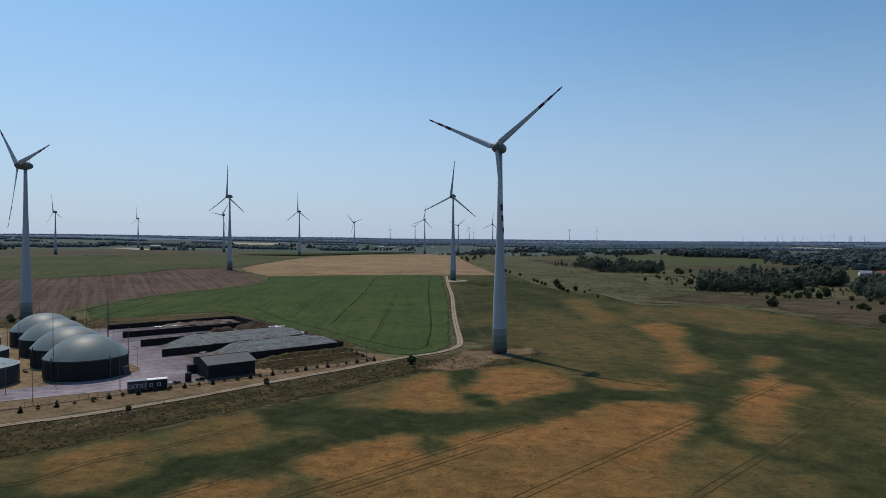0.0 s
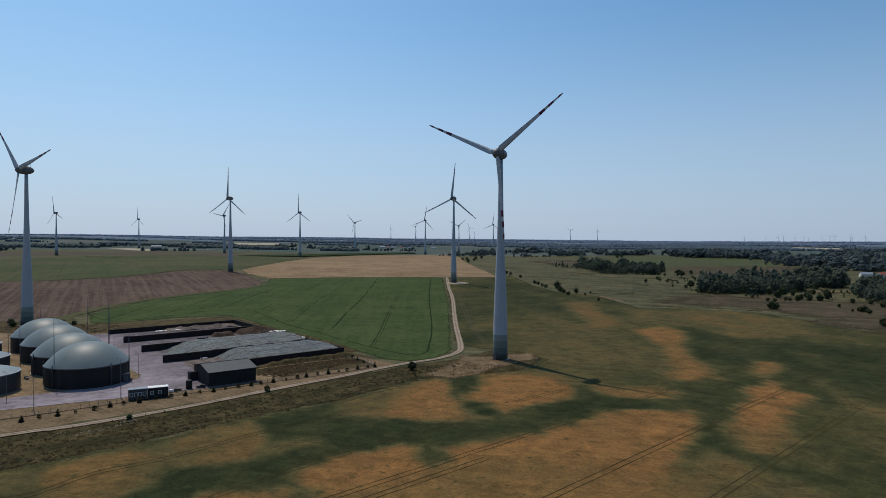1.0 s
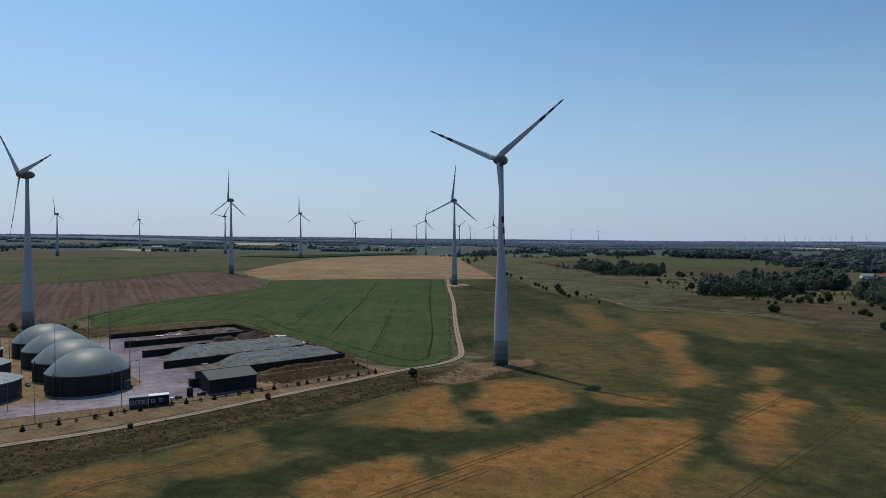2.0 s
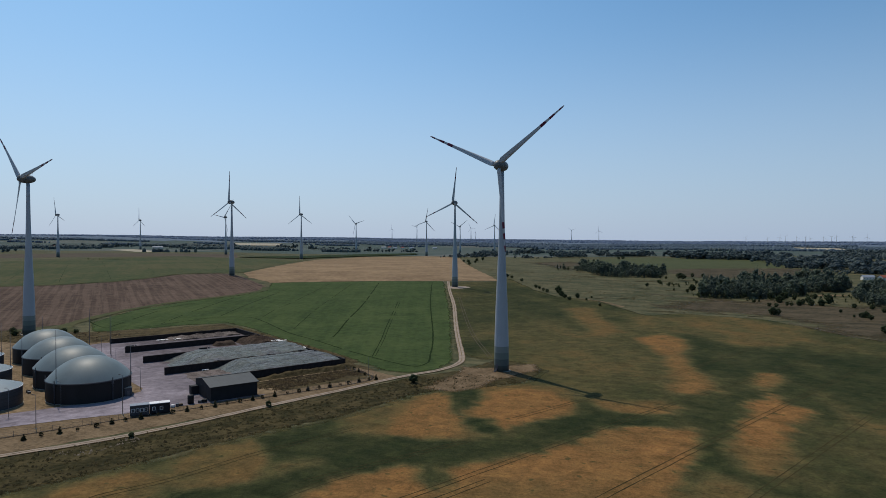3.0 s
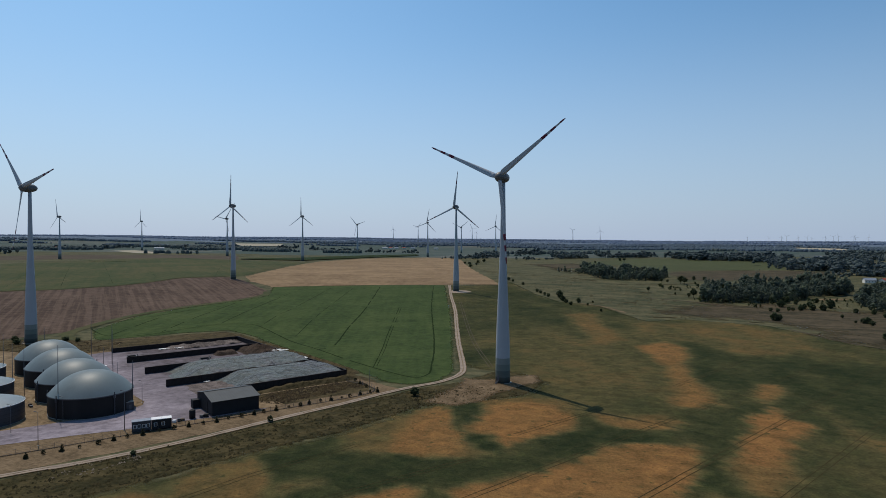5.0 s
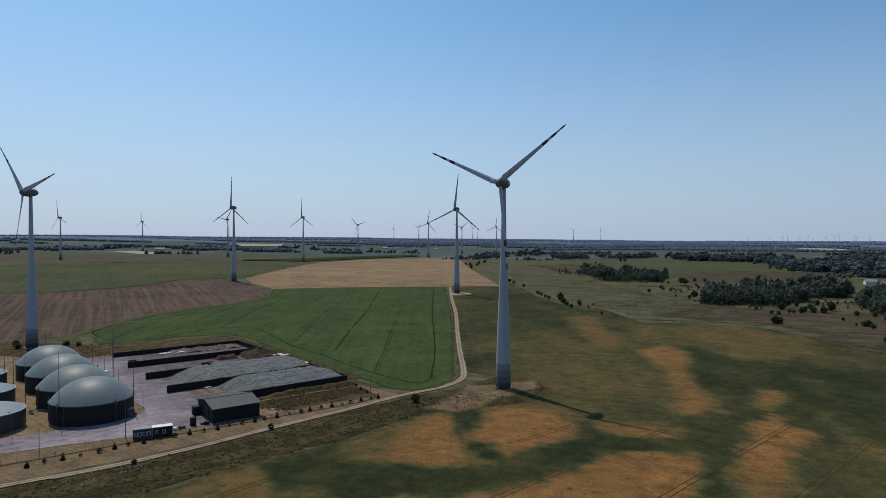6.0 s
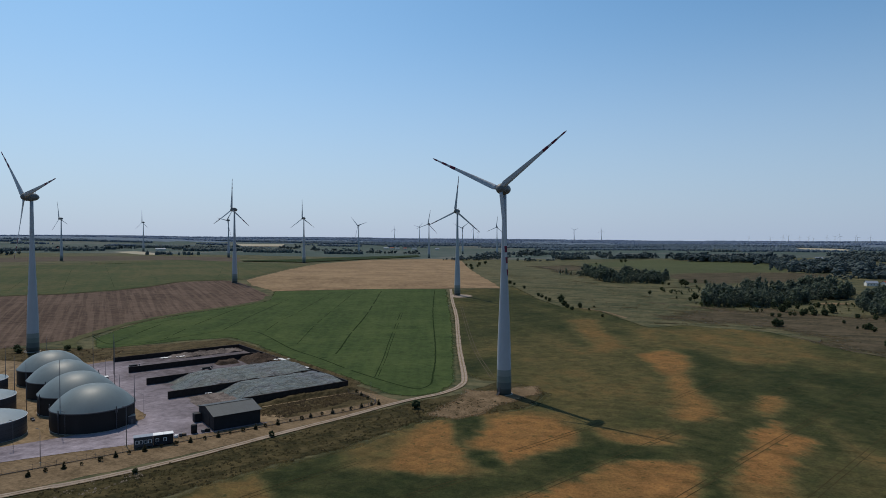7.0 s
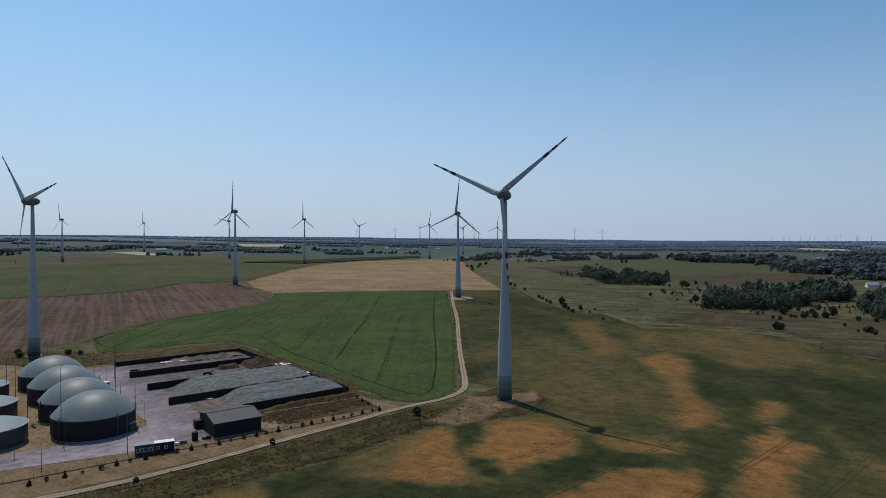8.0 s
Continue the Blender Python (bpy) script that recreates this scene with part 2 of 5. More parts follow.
M["parcels"] = plain_of_fields()
# wooded hills at the horizon, aerial haze painted in as slate blue
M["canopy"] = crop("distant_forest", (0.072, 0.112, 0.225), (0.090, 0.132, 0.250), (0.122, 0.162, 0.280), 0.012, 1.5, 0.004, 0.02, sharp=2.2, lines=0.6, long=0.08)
M["earth"] = crop("bare_earth", (0.060, 0.046, 0.038), (0.160, 0.120, 0.100), (0.255, 0.200, 0.170), 0.2, 0.3, 0.10, 0.5, sharp=1.5)


# ------------------------------------------------------------------ shaping helpers
def part(name, bm, mat, parent=None, label="", smooth=False):
    """Links a bmesh as one mesh object under a thing or a part."""
    me = bpy.data.meshes.new(name)
    bm.to_mesh(me)
    bm.free()
    return part_mesh(name, me, mat, parent, label, smooth)


def part_mesh(name, me, mat, parent=None, label="", smooth=False):
    if mat and not me.materials:
        me.materials.append(mat)
    if smooth:
        me.polygons.foreach_set("use_smooth", [True] * len(me.polygons))
    ob = new(name, me)
    if parent:
        ob.parent = parent
    if label:
        tagged(ob, label)
    return ob


def thing(name, m, label, category, group="", kind=""):
    ob = new(name)
    ob.matrix_world = m
    return tagged(ob, label, category, group, kind)


def box(bm, x0, y0, z0, x1, y1, z1, bevel=0.0):
    v = [bm.verts.new(p) for p in ((x0, y0, z0), (x1, y0, z0), (x1, y1, z0), (x0, y1, z0), (x0, y0, z1), (x1, y0, z1), (x1, y1, z1), (x0, y1, z1))]
    f = [bm.faces.new([v[i] for i in q]) for q in ((3, 2, 1, 0), (4, 5, 6, 7), (0, 1, 5, 4), (1, 2, 6, 5), (2, 3, 7, 6), (3, 0, 4, 7))]
    if bevel:
        es = list({e for q in f for e in q.edges})
        bmesh.ops.bevel(bm, geom=es, offset=bevel, segments=1, affect="EDGES")
    return bm


def boxed(*a, **k):
    return box(bmesh.new(), *a, **k)


def lathe(profile, sides=48, cap_low=True, cap_high=True):
    """A turned solid from (radius, height) pairs."""
    bm = bmesh.new()
    rings = []
    for r, z in profile:
        rings.append([bm.verts.new((r * math.cos(2 * math.pi * i / sides), r * math.sin(2 * math.pi * i / sides), z)) for i in range(sides)])
    for a, b in zip(rings, rings[1:]):
        for i in range(sides):
            bm.faces.new((a[i], a[(i + 1) % sides], b[(i + 1) % sides], b[i]))
    if cap_low:
        bm.faces.new(rings[0][::-1])
    if cap_high:
        bm.faces.new(rings[-1])
    return bm


def rod(bm, a, b, r0, r1=None, sides=6):
    a, b = Vector(a), Vector(b)
    q = (b - a).to_track_quat("Z", "Y").to_matrix()
    r1 = r0 if r1 is None else r1
    lo, hi = ([bm.verts.new(p + q @ Vector((r * math.cos(2 * math.pi * i / sides), r * math.sin(2 * math.pi * i / sides), 0))) for i in range(sides)] for p, r in ((a, r0), (b, r1)))
    for i in range(sides):
        bm.faces.new((lo[i], lo[(i + 1) % sides], hi[(i + 1) % sides], hi[i]))
    bm.faces.new(lo[::-1])
    bm.faces.new(hi)
    return bm


# ------------------------------------------------------------------ ground
HILLS = [(-330, 1000, 380, 11.0), (-850, 1900, 650, 16.0), (60, 2000, 700, 3.7), (420, 560, 260, -8.7), (-1800, 2600, 900, 24.8),
         (1100, 2200, 700, 16.9), (120, 800, 200, 2.1), (250, 200, 180, -0.8), (-350, 560, 160, -1.0), (-60, 480, 160, -1.2)]


def smooth_step(a, b, v):
    v = min(1.0, max(0.0, (v - a) / (b - a)))
    return v * v * (3 - 2 * v)


#   the far rise: bearing (x over distance) and how high the land stands there
SKYLINE = ((-0.60, -0.51, -0.43, -0.31, -0.20, -0.13, -0.08, 0.06, 0.27, 0.42, 0.56), (86, 88, 85, 80, 79, 77.5, 71, 68, 60, 54, 53))


def height(x, y):
    """Rolling farmland: low hills, level round the plant, a rise towards the horizon."""
    z = sum(a * math.exp(-((x - cx) ** 2 + (y - cy) ** 2) / 2 / s ** 2) for cx, cy, s, a in HILLS)
    z *= 1 - math.exp(-(((x + 80) ** 2 + (y - 285) ** 2) / 190 ** 2) ** 2)
    if y > 0:
        far = math.hypot(x, y)
        z += smooth_step(2400, 4900, far) * float(np.interp(x / far, SKYLINE[0], SKYLINE[1]))
    return z


def spaced(lo, hi, fine_lo, fine_hi, step, grow=1.12):
    """Grid lines: even inside the fine stretch, wider and wider outside."""
    mid = list(np.arange(fine_lo, fine_hi + 0.1, step))
    out, s = [mid[-1]], step
    while out[-1] < hi:
        s *= grow
        out.append(min(hi, out[-1] + s))
    inn, s = [mid[0]], step
    while inn[-1] > lo:
        s *= grow
        inn.append(max(lo, inn[-1] - s))
    return inn[:0:-1] + mid + out[1:]


gx, gy = spaced(-6500, 6500, -520, 520, 20, 1.05), spaced(-3000, 6500, 60, 1000, 20, 1.035)
ground_me = bpy.data.meshes.new("ground")
ground_me.from_pydata([(x, y, height(x, y)) for y in gy for x in gx], [],
                      [(j * len(gx) + i, j * len(gx) + i + 1, (j + 1) * len(gx) + i + 1, (j + 1) * len(gx) + i) for j in range(len(gy) - 1) for i in range(len(gx) - 1)])
ground_me.materials.append(M["meadow"])
# the two far slots carry haze in their base colour
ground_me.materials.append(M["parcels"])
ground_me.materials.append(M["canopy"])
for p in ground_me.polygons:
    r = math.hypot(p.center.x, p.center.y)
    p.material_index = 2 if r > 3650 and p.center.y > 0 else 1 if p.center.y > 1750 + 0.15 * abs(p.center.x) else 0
tagged(part_mesh("ground", ground_me, M["meadow"], smooth=True), "rolling green and straw-coloured meadow reaching the horizon", "ground", kind="structure")


def ragged(pts, step, amount):
    """The same outline with an uneven, hand-worn edge."""
    out = []
    for (x0, y0), (x1, y1) in zip(pts, pts[1:] + pts[:1]):
        k = max(1, int(math.hypot(x1 - x0, y1 - y0) / step))
        for i in range(k):
            x, y = x0 + (x1 - x0) * i / k, y0 + (y1 - y0) * i / k
            w = noise.noise_vector(Vector((x, y, 11)) * 0.09) * amount + noise.noise_vector(Vector((x, y, 5)) * 0.35) * amount * 0.5
            out.append((x + w.x, y + w.y))
    return out


def depth_in(ring, x, y):
    """How far the places lie inside an outline; below zero outside it."""
    far, odd = np.full(len(x), 1e9), np.zeros(len(x), bool)
    for (ax, ay), (bx, by) in zip(ring, np.roll(ring, -1, axis=0)):
        u = np.clip(((x - ax) * (bx - ax) + (y - ay) * (by - ay)) / ((bx - ax) ** 2 + (by - ay) ** 2 + 1e-9), 0, 1)
        far = np.minimum(far, np.hypot(x - ax - u * (bx - ax), y - ay - u * (by - ay)))
        if ay != by:
            odd ^= ((ay > y) != (by > y)) & (x < (bx - ax) * (y - ay) / (by - ay) + ax)
    return np.where(odd, far, -far)


def drape(name, pts, mat, label, category, lift=0.12, cell=16.0, fill=None, edge=0.0, fade=0.0):
    """A field or paved surface of that outline, laid over the ground."""
    bm = bmesh.new()
    if edge:
        pts = ragged(pts, 3.0 if edge < 3 else 12.0, edge)
    bm.faces.new([bm.verts.new((x, y, 0)) for x, y in pts])
    bmesh.ops.triangulate(bm, faces=bm.faces[:])
    for axis in (0, 1):
        lo, hi = min(p[axis] for p in pts), max(p[axis] for p in pts)
        nrm = (1, 0, 0) if axis == 0 else (0, 1, 0)
        for k in range(math.ceil(lo / cell), math.floor(hi / cell) + 1):
            bmesh.ops.bisect_plane(bm, geom=bm.verts[:] + bm.edges[:] + bm.faces[:], plane_co=(k * cell, k * cell, 0), plane_no=nrm)
    for v in bm.verts:
        v.co.z = height(v.co.x, v.co.y) + lift
    bm.normal_update()
    for f in bm.faces:
        if f.normal.z < 0:
            f.normal_flip()
    if fill:
        lay = bm.verts.layers.float.new("ripe")
        for v, r in zip(bm.verts, fill(np.array([v.co.x for v in bm.verts]), np.array([v.co.y for v in bm.verts]))):
            v[lay] = r
    if fade:
        lay = bm.verts.layers.float.new("inward")
        for v, d in zip(bm.verts, depth_in(np.array(pts), np.array([v.co.x for v in bm.verts]), np.array([v.co.y for v in bm.verts]))):
            v[lay] = min(1, max(0, d / fade))
    return tagged(part(name, bm, mat, smooth=True), label, category, kind="structure")


def curve_points(pts, step):
    """A smooth line through the points."""
    out = []
    p = [Vector((*q, 0)) for q in pts]
    p = [2 * p[0] - p[1]] + p + [2 * p[-1] - p[-2]]
    for a, b, c, d in zip(p, p[1:], p[2:], p[3:]):
        k = max(1, int((c - b).length / step))
        for i in range(k):
            u = i / k
            out.append(0.5 * (2 * b + (c - a) * u + (2 * a - 5 * b + 4 * c - d) * u * u + (3 * b - a - 3 * c + d) * u ** 3))
    return out + [p[-2]]


def strip(bm, pts, width, lift, step=5.0, wobble=0.0, ends=None):
    """Lays a band of that width along a line."""
    line = curve_points(pts, step)
    prev = None
    for i, c in enumerate(line):
        d = (line[min(i + 1, len(line) - 1)] - line[max(i - 1, 0)]).normalized()
        s = Vector((-d.y, d.x, 0))
        w = width if ends is None else width + (ends - width) * i / (len(line) - 1)
        row = []
        for side in (-0.5, 0.5):
            q = c + s * side * (w + wobble * noise.noise(c * 0.13 + Vector((side * 9, 0, 0))))
            row.append(bm.verts.new((q.x, q.y, height(q.x, q.y) + lift)))
        if prev:
            bm.faces.new((prev[0], row[0], row[1], prev[1]))
        prev = row
    bmesh.ops.recalc_face_normals(bm, faces=bm.faces[:])
    if sum(f.normal.z for f in bm.faces) < 0:
        bmesh.ops.reverse_faces(bm, faces=bm.faces[:])
    return bm


# ------------------------------------------------------------------ fields and roads
GREEN = [(-206, 745), (-117, 775), (-1, 802), (2, 694), (5, 526), (5, 415), (5, 337), (4, 318), (-1, 305), (-8, 297), (-18, 293), (-30, 299), (-46, 322), (-73, 356), (-112, 404), (-138, 438), (-159, 455), (-183, 443),
         (-209, 422), (-230, 406), (-252, 445), (-254, 515), (-235, 571), (-205, 620), (-190, 665)]
drape("green_field", GREEN, frayed(M["green"], 0.25), "dense dark green crop field with wheel tracks", "field", 0.2, 6, edge=1.2, fade=5)
PLOUGH = [(-620, 640), (-487, 686), (-436, 704), (-393, 742), (-373, 785), (-358, 852), (-312, 873), (-292, 864), (-264, 822), (-196, 697), (-191, 665), (-207, 625), (-237, 575), (-256, 518), (-260, 452), (-275, 419), (-290, 402), (-420, 300)]
drape("ploughed_field", PLOUGH, M["soil"], "bare reddish brown tilled field", "field", 0.15, edge=2.5)
WHEAT = [(-206, 747), (-117, 777), (1, 806), (70, 825), (67, 868), (53, 1042), (42, 1271), (38, 1607), (18, 1725), (-60, 1743), (-211, 1587), (-275, 1342), (-280, 1082), (-281, 880), (-252, 810)]
drape("wheat_field", WHEAT, M["wheat"], "ripe golden wheat field on a low rise", "field", 0.3, 30, edge=3.5)
UPLAND = [(-640, 650), (-491, 692), (-440, 710), (-396, 749), (-376, 792), (-362, 861), (-305, 886), (-287, 894), (-289, 1117), (-285, 1308), (-459, 1390), (-616, 1500), (-755, 1430), (-823, 1332), (-886, 1253), (-1400, 1050)]
drape("upland_field", UPLAND, M["upland"], "patchy green field above the tilled land", "field", 0.3, 40, edge=3.5)
drape("fallow_field", [(-1400, 1240), (-901, 1440), (-655, 1500), (-469, 1425), (-551, 1671), (-746, 1705), (-961, 1679), (-1500, 1500)], M["fallow"], "dull brown fallow strip", "field", 0.2, 60)
drape("maize_field", [(-463, 1422), (-316, 1393), (-216, 1628), (-82, 1896), (-97, 2029), (-241, 1816), (-356, 1568), (-474, 1455)], M["corn"], "dark green strip of tall maize", "field", 1.8, 60)
drape("stubble_field", [(-1083, 2036), (-892, 1815), (-797, 1785), (-896, 1929), (-1061, 2140)], M["stubble"], "pale harvested stubble field", "field", 0.3, 60)
drape("far_green_field", [(311, 1422), (334, 1546), (429, 1647), (560, 1750), (633, 1696), (790, 1581), (754, 1408), (671, 1256), (540, 1236), (456, 1220), (402, 1200), (397, 1395)], M["pasture"], "flat green field beyond the woods", "field", 0.3, 60, edge=4)
drape("far_brown_field", [(370, 1000), (417, 986), (502, 1000), (625, 1075), (731, 1195), (665, 1243), (530, 1226), (450, 1205), (405, 1160)], M["heath"], "brownish strip of rough pasture", "field", 0.2, 60, edge=8)
drape("heath_patch", [(169, 1395), (302, 1500), (330, 1300), (255, 1240), (240, 1130), (237, 960), (220, 1000), (205, 1179)], frayed(M["heath"], 0.03), "mauve-brown patch of heath beside a small wood", "field", 0.2, 24, edge=30, fade=45)
drape("rough_pasture", [(189, 622), (240, 665), (289, 704), (374, 698), (416, 657), (470, 640), (700, 800), (760, 700), (520, 400), (330, 388), (300, 424), (290, 446), (287, 480), (281, 530), (262, 548), (209, 575)], frayed(M["heath"], 0.05), "rough brown pasture in front of the wood", "pasture", 0.1, 12, edge=34, fade=50)
drape("far_stubble", [(-1090, 3230), (-860, 3330), (-800, 3050), (-960, 2960)], M["stubble"], "pale harvested strip far off", "field", 2.5, 60)
drape("far_stubble", [(1560, 2760), (1720, 2680), (1800, 2900), (1690, 3080)], M["stubble"], "pale ripe field among far woods", "field", 2.5, 60)
drape("sandy_clearing", [(436, 742), (452, 738), (478, 746), (470, 757), (446, 756)], M["dry"], "bare sandy clearing at the wood", "clearing", 0.2, 12, edge=2)

# the ripening crop: soft patches laid over one another, each with its ripeness (0 lush, 1 ripe) and the width of its edge
PATCHES = []


def crop_patch(ripe, soft, *outline):
    PATCHES.append((ripe, soft, np.array(outline, float)))


crop_patch(0.38, 14, (48, 448), (88, 454), (113, 413), (116, 352), (103, 282), (88, 248), (58, 250), (44, 278), (34, 310))   # half-ripe slope behind the turbine
crop_patch(0.12, 14, (74, 789), (111, 705), (112, 582), (103, 509), (76, 486), (46, 489))   # smooth green shoulder
crop_patch(0.42, 10, (156, 519), (249, 538), (278, 487), (239, 418), (181, 390), (142, 457))   # thin crop at the far edge
crop_patch(0.05, 10, (166, 430), (178, 384), (202, 365), (166, 290), (131, 267), (105, 228), (92, 197), (84, 176), (89, 160), (97, 150), (100, 141), (90, 126), (80, 126), (78, 140), (76, 154), (68, 167), (57, 158), (68, 173), (77, 187), (90, 219), (104, 252), (117, 271), (125, 307), (136, 355))   # lush hollow
crop_patch(0.05, 16, (213, 366), (257, 350), (166, 224), (150, 232), (166, 277))   # lush right side
crop_patch(0.24, 8, (110, 198), (134, 212), (156, 212), (119, 161), (103, 158), (94, 160), (95, 171))   # olive crop at the right
crop_patch(0.4, 4, (158, 264), (148, 223), (153, 208), (146, 197), (138, 213))   # pale streaks at the right
crop_patch(0.5, 6, (44, 126), (49, 143), (62, 159), (72, 166), (77, 160), (78, 152), (71, 140), (58, 126))   # brown corner at the right
crop_patch(0.45, 6, (66, 126), (77, 140), (85, 142), (82, 134), (76, 126))   # brown tongue
crop_patch(0.92, 2.5, (-38, 123), (-31, 138), (-36, 145), (-32, 156), (-25, 164), (-15, 169), (-8, 169), (-2, 157), (2, 168), (14, 176), (29, 184), (39, 192), (50, 203), (62, 209), (72, 207), (83, 209), (82, 201), (75, 185), (66, 172), (56, 158), (50, 148), (42, 124))   # wide ripe stand
crop_patch(0.72, 8, (-26, 125), (-23, 138), (-4, 149), (16, 158), (38, 154), (48, 144), (42, 126))   # thin middle of the stand
crop_patch(0.12, 3, (-8, 169), (-2, 171), (1, 162), (-2, 154), (-6, 156))   # lush pocket in the stand
crop_patch(0.3, 5, (-37, 129), (-39, 138), (-31, 138), (-25, 125), (-35, 125))   # thin crop by the bottom edge
crop_patch(0.85, 3, (-57, 124), (-53, 134), (-48, 138), (-43, 140), (-37, 138), (-38, 132), (-41, 125))   # ripe spot at the bottom edge
crop_patch(0.55, 3, (-34, 206), (-27, 223), (-14, 246), (4, 264), (21, 269), (43, 270), (53, 256), (45, 226), (21, 204), (3, 196), (-24, 197))   # browning crop behind the verge
crop_patch(0.0, 3, (-57, 183), (-52, 200), (-43, 213), (-34, 212), (-26, 200), (-15, 194), (1, 195), (2, 187), (17, 196), (28, 210), (40, 219), (56, 225), (80, 224), (77, 214), (52, 210), (38, 195), (28, 187), (16, 181), (2, 174), (-13, 172), (-25, 168), (-35, 157), (-39, 144), (-46, 139), (-56, 136), (-66, 133), (-74, 130), (-83, 124), (-96, 124), (-106, 138), (-91, 134), (-77, 132), (-65, 141), (-67, 151), (-55, 156), (-47, 164))   # lush band
crop_patch(0.42, 3, (-48, 170), (-40, 178), (-33, 175), (-38, 170), (-45, 165))   # half-ripe strip in the lush band
crop_patch(0.5, 5, (-32, 204), (-39, 220), (-30, 226), (-19, 241), (-15, 200), (-24, 200))   # half-ripe crop along the verge
crop_patch(0.88, 2.5, (-16, 224), (-11, 243), (-4, 256), (2, 249), (3, 224), (6, 214), (1, 199), (-7, 196), (-16, 198))   # ripe patch by the track
crop_patch(0.02, 2.5, (3, 251), (10, 263), (14, 254), (12, 233), (6, 223))   # lush spot by the track
crop_patch(0.95, 2.5, (21, 257), (35, 264), (45, 255), (48, 241), (41, 228), (30, 216), (20, 207), (13, 214), (11, 224), (16, 243))   # ripe patch by the shadow
crop_patch(0.0, 2, (8, 216), (15, 218), (19, 207), (16, 201), (10, 204))   # lush spot beside it
crop_patch(0.66, 3, (58, 247), (68, 241), (87, 246), (88, 236), (78, 226), (67, 228), (58, 232))   # ripe tail of the shadow
crop_patch(0.84, 5, (125, 409), (150, 434), (157, 407), (134, 355), (120, 305), (118, 284), (115, 267), (99, 255), (94, 262), (105, 283), (117, 323), (125, 364))   # long ripe ridge
crop_patch(0.6, 8, (110, 567), (131, 572), (126, 502), (121, 441), (103, 417), (104, 473))   # small ripe brow
crop_patch(0.56, 7, (204, 454), (225, 442), (233, 418), (206, 391), (186, 400))   # pale lodged streaks
crop_patch(0.72, 4, (151, 306), (161, 304), (153, 281), (136, 270))   # small ripe island
crop_patch(0.96, 2.5, (119, 244), (136, 260), (128, 240), (134, 240), (137, 233), (128, 221), (118, 211), (110, 200), (103, 195), (90, 186), (87, 188), (97, 207), (105, 217), (115, 227))   # ripe island
crop_patch(0.66, 5, (87, 187), (103, 194), (102, 184), (92, 170), (85, 168), (84, 174))   # thin foot of the island
crop_patch(0.6, 3, (-78, 172), (-75, 182), (-67, 191), (-58, 191), (-51, 178), (-51, 164), (-56, 158), (-64, 154), (-73, 158))   # half-ripe patch by the verge
crop_patch(0.6, 3, (-96, 144), (-96, 154), (-91, 159), (-85, 164), (-74, 160), (-68, 148), (-67, 142), (-72, 134), (-82, 132), (-89, 136))   # ripe patch at the left
crop_patch(0.2, 4, (-106, 138), (-102, 142), (-96, 144), (-91, 138), (-96, 134))   # thin strip at the far left


def ripeness(xs, ys):
    """How far the crop has ripened, 0 to 1: ragged soft patches that run into one another."""
    wx, wy, base = np.zeros(len(xs)), np.zeros(len(xs)), np.zeros(len(xs))
    for i, (x, y) in enumerate(zip(xs, ys)):
        p = Vector((x, y, 0))
        w = noise.noise_vector(p * 0.045) * 2.8 + noise.noise_vector(p * 0.13) * 2.4
        wx[i], wy[i] = w.x, w.y * 1.6
        base[i] = 0.21 + 0.22 * noise.noise(Vector((x * 1.6, y * 0.8, 3)) * 0.022) + 0.16 * noise.noise(Vector((x, y * 0.6, 5)) * 0.07)
    x, y, out = xs + wx, ys + wy, base.copy()
    for ripe, soft, ring in PATCHES:
        cover = np.clip(depth_in(ring, x, y) / soft / 2 + 0.68, 0, 1)
        cover *= cover * (3 - 2 * cover)
        out += (ripe + 0.75 * (base - 0.21) - out) * cover
    return np.clip(out, 0, 1)


